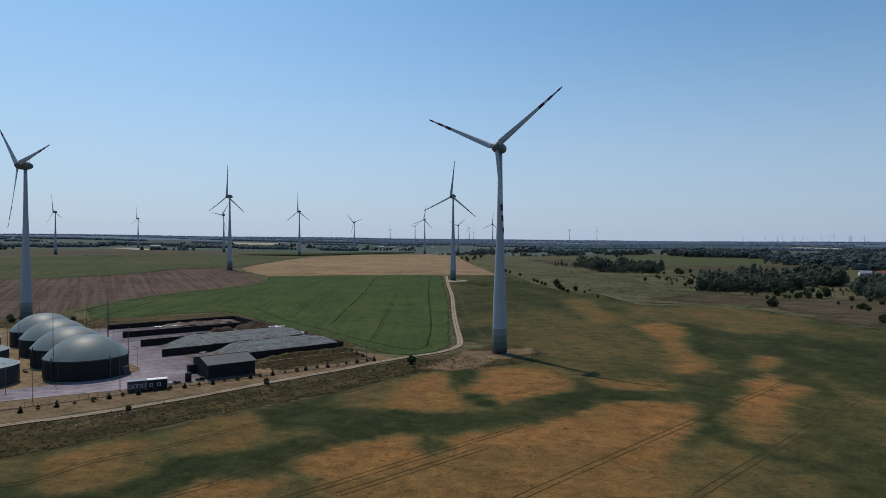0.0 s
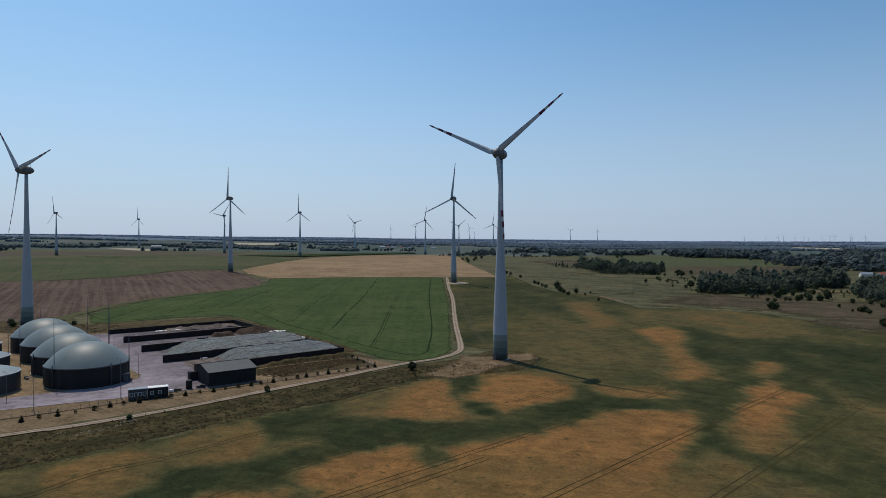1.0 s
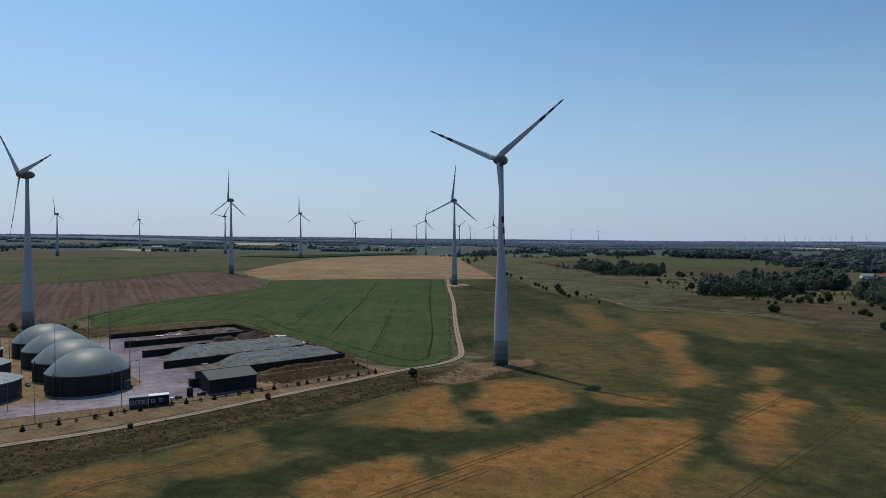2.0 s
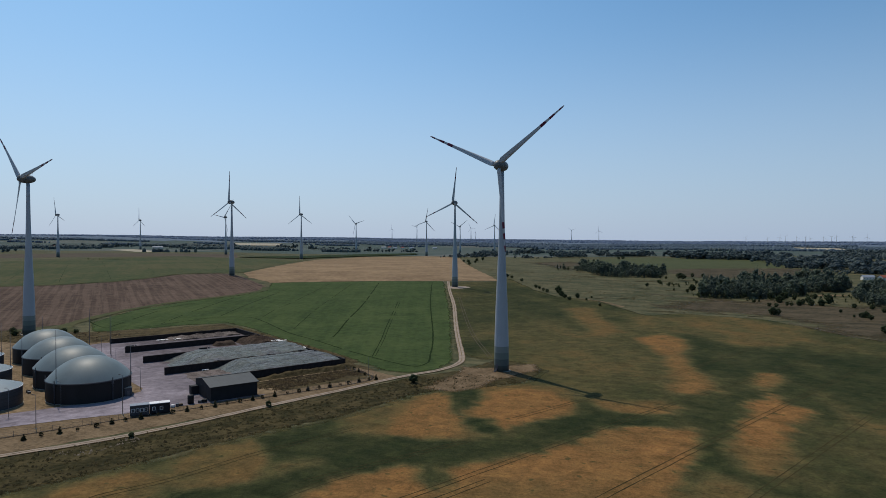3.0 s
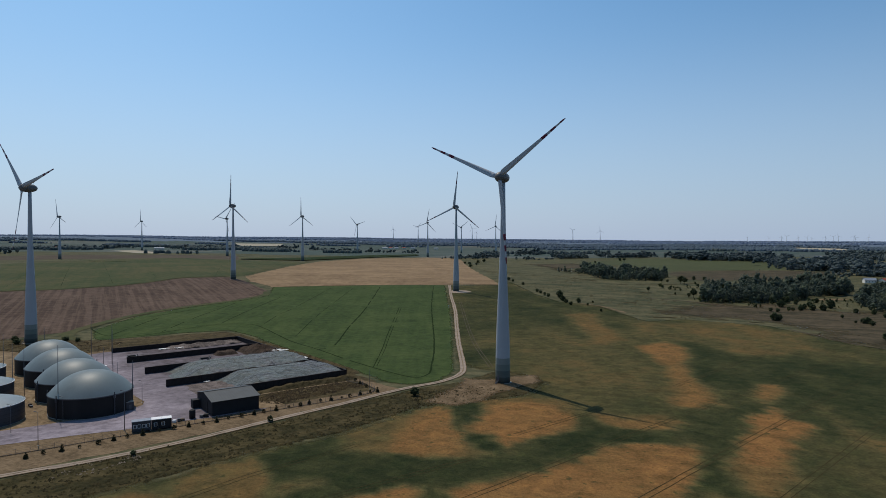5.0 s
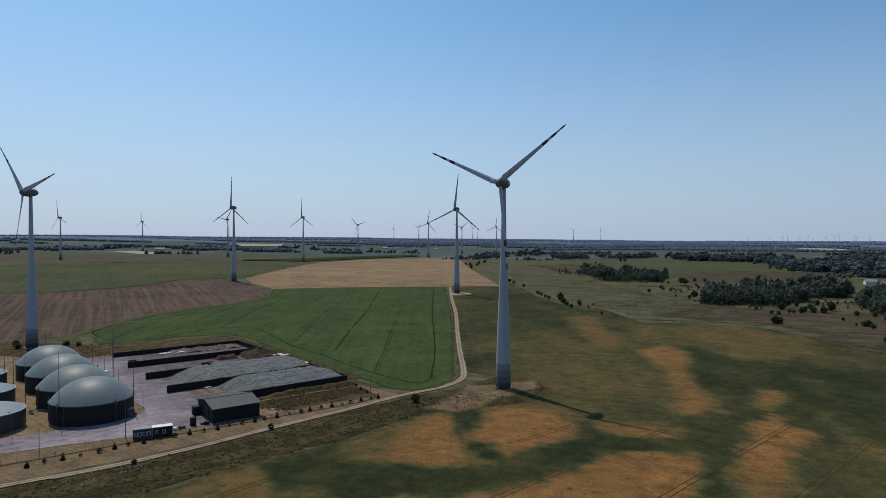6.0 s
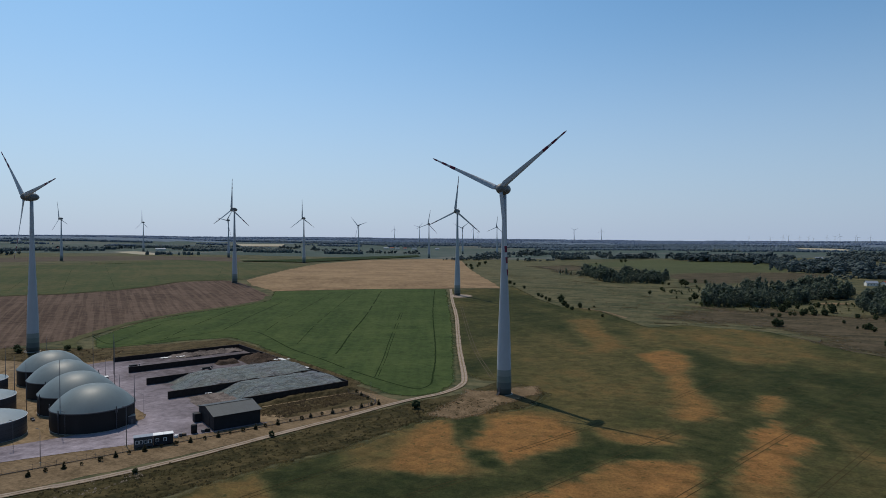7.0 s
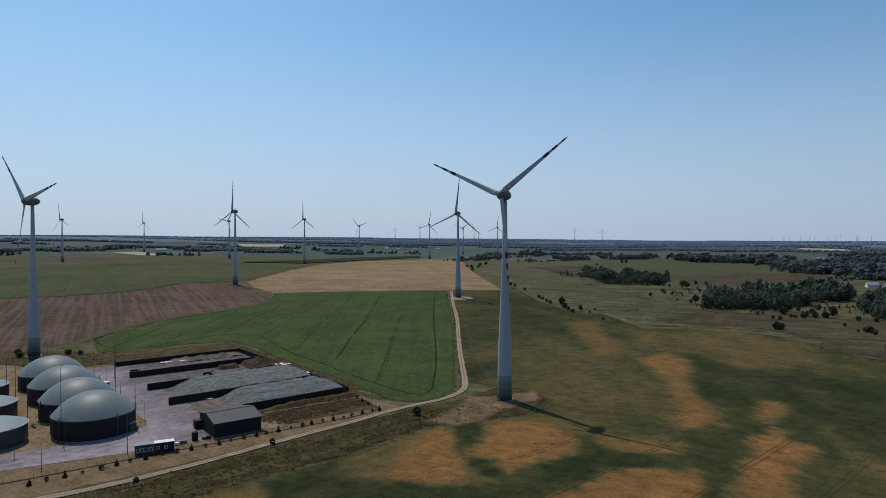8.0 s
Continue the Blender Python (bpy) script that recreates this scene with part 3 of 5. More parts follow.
def crop_material():
    m, n, l, b = material("ripening_crop", 0.9)
    b.inputs["Specular IOR Level"].default_value = 0.02
    at = n.new("ShaderNodeAttribute")
    at.attribute_name = "ripe"
    wob = noise_node(n, l, 0.12, 6, 0.65, distort=0.5)
    streak = noise_node(n, l, 0.16, 5, 0.62, (1, 0.07, 1), 0.3, -0.80)
    grain = noise_node(n, l, 1.1, 6, 0.72)
    mixed = at.outputs["Fac"]
    for part_of, weight, rest in ((wob, 0.25, 0.60), (streak, 0.15, 1.0)):
        scaled, add = n.new("ShaderNodeMath"), n.new("ShaderNodeMath")
        scaled.operation, add.operation = "MULTIPLY", "MULTIPLY_ADD"
        scaled.inputs[1].default_value, add.inputs[1].default_value = rest, weight
        l.new(mixed, scaled.inputs[0])
        l.new(part_of, add.inputs[0])
        l.new(scaled.outputs[0], add.inputs[2])
        mixed = add.outputs[0]
    col = ramp(n, l, mixed, [(0.17, (0.019, 0.026, 0.011)), (0.29, (0.039, 0.042, 0.018)), (0.43, (0.072, 0.062, 0.027)), (0.62, (0.130, 0.080, 0.032)), (0.80, (0.184, 0.095, 0.036))])
    tuft = noise_node(n, l, 0.16, 6, 0.72, distort=0.6)
    col = blend(n, l, 0.8, col, ramp(n, l, tuft, [(0.30, (0.55, 0.62, 0.55)), (0.47, (1, 1, 1)), (0.68, (1.55, 1.50, 1.35))]), "MULTIPLY")
    spot = noise_node(n, l, 0.30, 2, 0.5)        # single lush tufts among the ripe
    col = blend(n, l, ramp(n, l, spot, [(0.64, (0, 0, 0)), (0.72, (0.7, 0.7, 0.7))]), col, (0.040, 0.046, 0.019))
    smear = noise_node(n, l, 0.22, 5, 0.65, (1, 0.12, 1), 0.5, 1.30)
    col = blend(n, l, 0.4, col, ramp(n, l, smear, [(0.30, (0.62, 0.66, 0.62)), (0.5, (1, 1, 1)), (0.70, (1.38, 1.32, 1.3))]), "MULTIPLY")
    col = blend(n, l, 0.7, col, ramp(n, l, grain, [(0.28, (0.48, 0.48, 0.48)), (0.5, (1, 1, 1)), (0.75, (1.45, 1.4, 1.35))]), "MULTIPLY")
    l.new(col, b.inputs["Base Color"])
    bump(n, l, b, grain, 0.7, 0.5)
    return m


M["ripening"] = crop_material()
CROP = [(-330, -60), (-240, 40), (-160, 108), (-109, 152), (-90, 169), (-64, 199), (-37, 222), (-15, 251), (0, 263), (20, 268), (36, 278), (46, 300), (38, 318), (14, 330), (6, 345), (4, 420), (4, 526), (2, 694), (1, 790), (72, 822), (90, 880), (105, 722), (120, 662), (155, 640),
        (172, 540), (209, 560), (236, 545), (258, 538), (273, 528), (280, 490), (284, 446), (296, 420), (330, 380), (450, 300), (560, 100), (360, -120), (-100, -140)]
drape("ripening_field", CROP, frayed(M["ripening"], 0.12), "patchy crop field, part dark green, part ripe orange", "field", 0.15, 4, ripeness, edge=1.6, fade=9)

M["trackside"] = crop("trackside_grass", (0.090, 0.071, 0.055), (0.168, 0.130, 0.108), (0.240, 0.192, 0.164), 0.4, 0.8, 0.2, 0.9, sharp=1.6)
# verge, dry strip by the fence, tracks and yard
drape("verge", [(-330, 0), (-250, 78), (-117, 184), (-78, 219), (-44, 256), (-14, 287), (6, 301), (30, 330), (47, 318), (48, 300), (36, 276), (20, 266), (0, 261), (-15, 249), (-37, 220), (-64, 197), (-90, 167), (-109, 150), (-160, 106), (-240, 38)], frayed(M["verge"], 0.3), "rough green roadside verge with weeds", "verge", 0.1, 4, edge=1.6, fade=4)
drape("dry_strip", [(-300, 30), (-150, 160), (-117, 190), (-78, 224), (-44, 261), (-22, 286), (-32, 296), (-52, 322), (-76, 352), (-112, 400), (-140, 436), (-160, 450), (-210, 418), (-262, 372), (-330, 300), (-420, 260)], M["dry"], "dry yellow grass round the plant", "grass strip", 0.06, 8, edge=1.6)
TRACK = [(4, 800), (5, 694), (8, 580), (8, 495), (8, 415), (9, 337), (7, 318), (1, 305), (-5, 298), (-14, 290.5), (-25, 280), (-44, 258), (-63, 238), (-78, 221), (-92, 206), (-105, 194), (-117, 185), (-129, 177), (-220, 108), (-330, 20)]
tagged(part("track", strip(bmesh.new(), TRACK, 3.4, 0.26, 3, 0.7), M["trackside"], smooth=True), "dirt farm track with a grassy middle", "track", kind="structure")
for side in (-0.85, 0.85):
    rut = []
    for i, p in enumerate(curve_points(TRACK, 6)):
        q = curve_points(TRACK, 6)[max(0, i - 1)] if i else curve_points(TRACK, 6)[1]
        d = (p - q).normalized() * (1 if i else -1)
        rut.append((p.x - d.y * side, p.y + d.x * side))
    tagged(part("wheel_rut", strip(bmesh.new(), rut, 1.15, 0.3, 3, 0.7), M["dirt"], smooth=True), "pale bare wheel rut of the farm track", "track", kind="structure")
M["worn"] = crop("worn_gravel", (0.050, 0.038, 0.026), (0.104, 0.076, 0.060), (0.190, 0.145, 0.125), 0.2, 0.4, 0.11, 1.0, sharp=1.6)
drape("apron", [(-10, 264), (-2, 280), (4, 294), (9, 312), (15, 306), (24, 309), (34, 314), (47, 318), (47, 302), (34, 287), (24, 277), (17, 264), (8, 255), (-1, 255)], frayed(M["worn"], 0.3), "worn gravel hardstanding at the turbine foot", "gravel", 0.25, 2, edge=2.99, fade=7)
drape("hardstanding", [(3, 720), (8, 745), (24, 742), (30, 728), (20, 716), (9, 712)], M["dirt"], "small gravel hardstanding by a turbine", "gravel", 0.34, 6, edge=1.5)
drape("bare_earth", [(-125, 256), (-131, 243), (-141, 234), (-151, 226), (-159, 220), (-260, 148), (-340, 250), (-266, 366), (-216, 354), (-193, 334), (-127, 262)], M["earth"], "bare sandy earth between the tanks", "earth", 0.1, 10, edge=1.2)
YARD = [(-330, 76), (-148, 205), (-131, 215), (-113, 224), (-101, 233), (-89, 239), (-73, 251), (-71, 256), (-87, 268), (-92, 277), (-50, 311), (-140, 420), (-146, 420), (-204, 372), (-216, 354), (-193, 334), (-127, 262), (-125, 256), (-131, 243), (-141, 234), (-151, 226), (-159, 220), (-345, 90)]
drape("yard", YARD, M["yard"], "grey paved yard of the biogas plant", "yard", 0.14, 12)
drape("bank_ground", [(-87.5, 268.5), (-70.5, 256.5), (-62, 262), (-31, 285), (-49, 310), (-91, 276.5)], M["bank"], "rough brown grass beside the bunker", "grass strip", 0.1, 8, edge=1.0)
drape("bank_ground", [(-31, 298), (-52, 324), (-76, 354), (-112, 402), (-140, 438), (-160, 452), (-211, 420), (-206, 376), (-146, 422), (-140, 422), (-49, 313), (-41, 304)], M["bank"], "rough brown ground behind the bunker", "grass strip", 0.1, 8, edge=2.0)
drape("bank_ground", [(-207, 378), (-211, 419), (-232, 408), (-258, 406), (-290, 404), (-420, 302), (-420, 264), (-332, 300), (-268, 370), (-218, 360)], M["bank"], "rough brown ground behind the digesters", "grass strip", 0.11, 8, edge=2.0)
drape("barn_apron", [(-75.4, 251.2), (-66, 256), (-70, 262), (-84, 264)], M["earth"], "small sandy patch beside the shed", "earth", 0.16, 12)


path = strip(bmesh.new(), [(-81.5, 274.2), (-64.55, 287.6), (-47.6, 299.9)], 1.3, 0.3, 4, 0.8)
tagged(part("bank_path", path, M["trackside"], smooth=True), "thin pale trodden path beside the bunker", "path", kind="structure")
margin = strip(bmesh.new(), [(-245, 407), (-262, 440), (-258, 515), (-238, 573), (-208, 622), (-193, 665), (-199, 700)], 8.0, 0.3, 5, 4.0)
tagged(part("field_margin", margin, M["upland"], smooth=True), "pale green grassy margin between two fields", "field margin", kind="structure")
margin = strip(bmesh.new(), [(-640, 646), (-491, 689), (-438, 707), (-394, 745), (-374, 788), (-360, 856), (-308, 879)], 2.5, 0.45, 8, 1.5)
tagged(part("field_margin", margin, M["verge"], smooth=True), "narrow dark grassy margin above the tilled field", "field margin", kind="structure")


M["rut"] = plain("rutted_green_crop", (0.015, 0.026, 0.008), 0.95, vary=0.3, scale=0.3, gloss=0.02)
M["trodden"] = plain("trodden_crop", (0.046, 0.037, 0.017), 0.95, vary=0.3, scale=0.3, gloss=0.02)


def wheel_tracks(name, pts, gap=2.0, width=0.24, lift=0.2, mat=None):
    bm = bmesh.new()
    line = [Vector((*p, 0)) for p in pts]
    for s in (-0.5, 0.5):
        side = []
        for i, p in enumerate(line):
            d = (line[min(i + 1, len(line) - 1)] - line[max(i - 1, 0)]).normalized()
            side.append((p.x - d.y * s * gap, p.y + d.x * s * gap))
        strip(bm, side, width, lift, 4, 0.3)
    tagged(part(name, bm, mat or M["trodden"], smooth=True), "pair of trodden wheel tracks through the crop", "wheel tracks", kind="structure")


for pts in ([(-252, -78), (54, 209), (360, 495)], [(-90, 25), (116, 227), (323, 429)], [(54, 131), (147, 220), (239, 309)], [(108, 296), (164, 357), (221, 419)], [(-22, 130), (11, 161)], [(-58, 128), (-51, 135), (-35, 155), (-25, 165)], [(-36, 160), (8, 194)],
            [(24, 218), (63, 253)], [(-110, 128), (-91, 136), (-89, 140), (-87, 145), (-84, 150), (-71, 161), (-55, 181), (-30, 206)]):
    wheel_tracks("wheel_tracks", pts)


def broken_track(pts, width, mat, gaps=0.35, lift=0.26, label="thin broken wheel track through the crop"):
    """One dark lane through the crop that fades out here and there."""
    bm, run = bmesh.new(), []
    for p in curve_points(pts, 4.0):
        if noise.noise(Vector((p.x, p.y, 3.0)) * 0.06) > -gaps:
            run.append((p.x, p.y))
        elif len(run) > 1:
            strip(bm, run, width, lift, 4, width * 0.9)
            run = []
        else:
            run = []
    if len(run) > 1:
        strip(bm, run, width, lift, 4, width * 0.9)
    tagged(part("wheel_track", bm, mat, smooth=True), label, "wheel tracks", kind="structure")


HEADLAND = [(-256, 451), (-243, 436), (-229, 425), (-212, 428), (-201, 441), (-190, 460), (-174, 480), (-152, 483), (-135, 466), (-106, 421), (-93, 404), (-79, 387), (-57, 356), (-39, 333), (-22, 314), (-14, 309), (-9, 318), (-8, 340), (-8, 414), (-14, 600), (-16, 780)]
broken_track(HEADLAND, 0.9, M["rut"], 0.7)
for pts, w in (([(-79, 387), (-72, 402), (-74, 477), (-74, 570), (-80, 760)], 1.4), ([(-39, 335), (-40, 393), (-42, 455), (-44, 585)], 0.7), ([(-37.4, 337), (-38.2, 393), (-40, 455), (-42, 585)], 0.5), ([(-174, 485), (-174, 567), (-170, 690)], 1.0), ([(-141, 485), (-142, 533), (-139, 576), (-136, 740)], 0.8),
               ([(-105, 435), (-109, 536), (-110, 740)], 0.7), ([(-256, 451), (-256, 479), (-243, 506), (-222, 560)], 1.1), ([(-229, 425), (-231, 472), (-232, 507)], 1.1), ([(-202, 445), (-204, 509), (-202, 600)], 1.1)):
    broken_track(pts, w * 0.8, M["rut"], 0.42)
for pts in ([(-456, 743), (-677, 1132)], [(-411, 774), (-678, 1244)], [(-380, 831), (-465, 985)], [(-510, 724), (-640, 960)], [(-330, 900), (-420, 1180)]):
    broken_track(pts, 0.6, M["corn"], 0.2, 0.5)
broken_track([(258, 541), (274, 531), (282, 488), (286, 446), (298, 420), (330, 382), (450, 302)], 1.6, M["fallow"], 0.25, 0.3, "pale trodden path along the field edge")
broken_track([(139, 651), (150, 640), (158, 628), (168, 590)], 4.0, M["dry"], 0.6, 0.3, "pale dry ditch edge beside the bushes")
# ditches and trodden lines over the rough meadow
broken_track([(185, 563), (228, 570), (257, 556), (276, 547)], 5, M["verge"], 0.15, 0.22, "dark overgrown ditch line across the meadow")
broken_track([(131, 678), (163, 659), (211, 680)], 4, M["verge"], 0.15, 0.22, "dark overgrown ditch line across the meadow")
broken_track([(223, 789), (286, 766), (315, 789)], 5, M["verge"], 0.15, 0.22, "dark overgrown ditch line across the meadow")
broken_track([(218, 884), (292, 892), (374, 937)], 6, M["verge"], 0.15, 0.22, "dark overgrown ditch line across the meadow")
broken_track([(152, 964), (196, 970), (227, 921)], 6, M["verge"], 0.15, 0.22, "dark overgrown ditch line across the meadow")
broken_track([(290, 542), (313, 515), (337, 497)], 3, M["verge"], 0.15, 0.22, "dark overgrown ditch line across the meadow")
broken_track([(230, 722), (277, 694), (298, 645)], 3, M["fallow"], 0.15, 0.22, "pale dry streak of grass across the meadow")
broken_track([(244, 611), (291, 594), (320, 561)], 3, M["fallow"], 0.15, 0.22, "pale dry streak of grass across the meadow")
wheel_tracks("wheel_tracks", [(24, 335), (18, 430), (14, 640)], lift=0.2, width=0.4, mat=M["fallow"])

# ------------------------------------------------------------------ wind turbines
HUB, OVERHANG, YAW = 98.0, 4.3, radians(-32)      # yaw: where the rotors face, from -y
TOWER = [(3.50, 0), (3.48, 5), (3.42, 10), (3.35, 15), (3.20, 21), (2.90, 30), (2.52, 39), (2.12, 48), (1.72, 58), (1.40, 68), (1.22, 78), (1.08, 88), (1.00, 95.4)]


def tower_slice(lo, hi):
    def radius(z):
        for (r0, z0), (r1, z1) in zip(TOWER, TOWER[1:]):
            if z0 <= z <= z1:
                return r0 + (r1 - r0) * (z - z0) / (z1 - z0)
    zs = [lo] + [z for _, z in TOWER if lo < z < hi] + [hi]
    return lathe([(radius(z), z) for z in zs], 40, lo == 0, hi > 90)


def blade_section(r, pad=0.0):
    """Outline of the blade at r metres from the axis: chord, thickness and twist; pad: metres of paint band round it."""
    u = r / 41.0
    if r < 3.2:
        chord, thick = 1.9 + (r - 1.6) * 0.9, 1.7 - (r - 1.6) * 0.15
    else:
        chord, thick = 2.6 * (1 - u) ** 1.05 + 0.55, max(0.08, 1.25 * (1 - u) ** 1.7)
    if u > 0.985:
        chord *= 0.55
    twist = radians(26 * (1 - u) ** 2 + 8)
    pts = []
    for k in range(14):
        a = 2 * math.pi * k / 14
        x, y = math.cos(a), math.sin(a)
        y *= (0.55 + 0.45 * x) if r > 3.2 and x < 0 else 1
        px, py = (x * 0.5 - 0.16) * chord + x * pad, y * 0.5 * thick + (pad if y > 0 else -pad)
        sweep = -0.9 * max(0, u - 0.1) ** 2
        c, s = math.cos(twist), math.sin(twist)
        pts.append(Vector((px * c - py * s, px * s + py * c + sweep, r)))
    return pts


def blade_mesh(lo, hi, pad=0.0, count=22):
    bm = bmesh.new()
    rows = [[bm.verts.new(p) for p in blade_section(lo + (hi - lo) * i / count, pad)] for i in range(count + 1)]
    for a, b in zip(rows, rows[1:]):
        for i in range(14):
            bm.faces.new((a[i], a[(i + 1) % 14], b[(i + 1) % 14], b[i]))
    bm.faces.new(rows[0][::-1])
    bm.faces.new(rows[-1])
    bmesh.ops.recalc_face_normals(bm, faces=bm.faces[:])
    return bm


def egg(profile, sides=28):
    """A turned shell lying along -y, from (radius, distance ahead of the tower axis)."""
    bm = lathe([(max(r, 0.02), d) for r, d in profile], sides)
    bmesh.ops.rotate(bm, verts=bm.verts[:], cent=(0, 0, 0), matrix=Matrix.Rotation(radians(90), 3, "X"))
    bmesh.ops.translate(bm, verts=bm.verts[:], vec=(0, 0, HUB))
    bmesh.ops.recalc_face_normals(bm, faces=bm.faces[:])
    return bm


def turn_blades(ob, degrees):
    for k, b in enumerate(sorted((c for c in ob.children if c.name.split(".")[0] == "blade"), key=lambda c: c.name)):
        b.matrix_basis = pose(0, -OVERHANG, HUB) @ Matrix.Rotation(radians(degrees + 120 * k), 4, "Y")


def wind_turbine():
    t = thing("wind_turbine", Matrix.Identity(4), "tall pale grey wind turbine with red-banded blade tips", "wind turbine", "wind turbines")
    part("tower", tower_slice(12, 95.4), M["tower"], t, smooth=True)
    for lo, hi, key, label in ((9, 12, "band_top", "pale green painted tower band"), (6, 9, "band_mid", "grey-green painted tower band"), (3, 6, "band_dark", "deep green painted tower band"), (0, 3, "band_low", "darkest green painted tower foot")):
        part("tower_band", tower_slice(lo, hi), M[key], t, label, smooth=True)
    part("foundation", lathe([(4.6, -1.0), (4.6, 0.15), (4.3, 0.25), (3.4, 0.25)], 32), M["concrete"], t, "grey concrete foundation ring")
    part("nacelle", egg([(0.05, -4.6), (0.6, -4.45), (1.4, -3.8), (2.1, -2.6), (2.5, -1.0), (2.68, 0.6), (2.7, 1.8), (2.66, 2.58), (0.1, 2.6)]), M["nacelle"], t, smooth=True)
    part("spinner", egg([(0.1, 2.66), (2.62, 2.68), (2.52, 3.6), (2.2, 4.7), (1.6, 5.6), (0.8, 6.2), (0.05, 6.4)]), M["nacelle"], t, "rounded grey rotor hub", smooth=True)
    mast = rod(bmesh.new(), (0, 2.4, HUB + 1.8), (0, 2.4, HUB + 4.4), 0.07)
    rod(mast, (-0.9, 2.4, HUB + 3.8), (0.9, 2.4, HUB + 3.8), 0.05)
    part("wind_vane", mast, M["steel"], t, "thin grey instrument mast")
    door = boxed(-0.6, -3.62, 1.6, 0.6, -3.3, 3.9, bevel=0.04)
    for i in range(8):
        box(door, -0.55, -3.5 - 0.28 * (8 - i), 0.2 * i, 0.55, -3.5 - 0.28 * (7 - i), 0.2 * i + 0.2)
    bmesh.ops.rotate(door, verts=door.verts[:], cent=(0, 0, 0), matrix=Matrix.Rotation(radians(-12), 3, "Z"))
    part("door", door, M["steel"], t, "dark steel door with outside steps")
    for k in range(3):
        if k == 0:
            b = part("blade", blade_mesh(1.6, 41.0), M["blade"], t, smooth=True)
            bands = [part("red_band", blade_mesh(41 * a, 41 * c, 0.06, 5), M["red"], b, "red warning band", smooth=True) for a, c in ((0.66, 0.735), (0.79, 0.86), (0.93, 1.0))]
        else:
            c = part_mesh("blade", b.data, None, t)
            for q in bands:
                tagged(part_mesh("red_band", q.data, None, c), "red warning band")
    return t


turbine = wind_turbine()
#   x, y, ground level or None, blade angle
NEAR_TURBINES = [(27, 300, 54), (-262.7, 395.5, 77), (-285, 842, 3), (11.4, 735, 7), (-576, 1658, 40), (-900.8, 1467, 110), (-315.7, 1386, 0),
                 (-308.5, 2192, 75), (-53.2, 1811, 12), (56.9, 2384, 55), (173.3, 2216, 8), (-1026, 2125, 0)]
for i, (x, y, a) in enumerate(NEAR_TURBINES):
    m = Matrix.Translation((x, y, height(x, y))) @ Matrix.Rotation(YAW, 4, "Z")
    ob = turbine if i == 0 else copy_thing(turbine, m)
    ob.matrix_basis = m
    turn_blades(ob, a)
#   turbines on the skyline: bearing as x / y, distance, level of the hub
FAR_TURBINES = [(-0.0838, 4300, 138), (-0.0445, 4000, 147), (0.0410, 4300, 146), (0.0482, 4600, 119), (0.2000, 4600, 135), (0.2430, 4500, 129),
                (0.4750, 4420, 84), (0.5090, 4380, 80), (0.5285, 4380, 86), (0.5370, 4370, 90), (0.5550, 4330, 82), (0.5690, 4320, 84), (0.5765, 4310, 76),
                (0.5975, 4260, 82), (0.6100, 4250, 86), (0.6180, 4240, 88), (0.6425, 4180, 84), (0.6455, 4200, 80), (0.6660, 4150, 82)]
for i, (s, d, z) in enumerate(FAR_TURBINES):
    k = d / math.hypot(1, s)
    foot = height(s * k, k)
    ob = copy_thing(turbine, Matrix.Translation((s * k, k, foot)) @ Matrix.Rotation(YAW, 4, "Z") @ Matrix.Scale((z - foot) / HUB, 4))
    turn_blades(ob, (i * 47) % 120)
    tagged(ob, "distant pale wind turbine on the hazy skyline")

# ------------------------------------------------------------------ biogas plant
ALONG = Vector((0.768, 0.641, 0))       # along the bunker walls
FRONT = Vector((0.641, -0.768, 0))      # along the bunker fronts
PLANT_TURN = math.atan2(ALONG.y, ALONG.x)


def digester():
    t = thing("digester_tank", Matrix.Identity(4), "large round digester, dark walls under a grey-green gas dome", "digester", "digesters")
    part("wall", lathe([(15, 0), (15, 7.7)], 96, False, False), M["clad"], t, smooth=True)
    part("plinth", lathe([(15.2, -0.3), (15.2, 0.12), (15.0, 0.15)], 96, False, False), M["concrete"], t, "pale concrete footing ring")
    arc = [(15.12 * (1 - i / 18) + 0.02, 7.75 + 8.1 * (1 - (1 - i / 18) ** 2.4)) for i in range(19)]
    part("gas_dome", lathe(arc, 96, False, True), M["dome"], t, "taut grey-green membrane dome", smooth=True)
    seams = bmesh.new()
    for k in range(28):
        a = 2 * math.pi * k / 28
        for (r0, z0), (r1, z1) in zip(arc[:-2], arc[1:-1]):
            q = [seams.verts.new((r * math.cos(a + o / max(r, 1)), r * math.sin(a + o / max(r, 1)), z + 0.015)) for r, z, o in ((r0, z0, -0.03), (r0, z0, 0.03), (r1, z1, 0.03), (r1, z1, -0.03))]
            seams.faces.new(q)
    tagged(part("membrane_seams", seams, M["dome"], t, "fine welded seams"), kind="stuff")
    part("rim", lathe([(15.05, 7.45), (15.28, 7.5), (15.28, 7.85), (15.1, 7.95)], 96, False, False), M["greyclad"], t, "metal clamping rim", smooth=True)
    for k in range(3):
        a = radians((200, 250, 330)[k])
        p = Vector((math.cos(a) * 15.4, math.sin(a) * 15.4, 0))
        b = rod(bmesh.new(), p, p + Vector((0, 0, 9)), 0.18, 0.18, 8)
        box(b, p.x - 0.35, p.y - 0.35, 6.6, p.x + 0.35, p.y + 0.35, 7.6, 0.05)
        part("riser_pipe", b, M["greyclad"], t, "vertical service pipe with valve box")
    return t


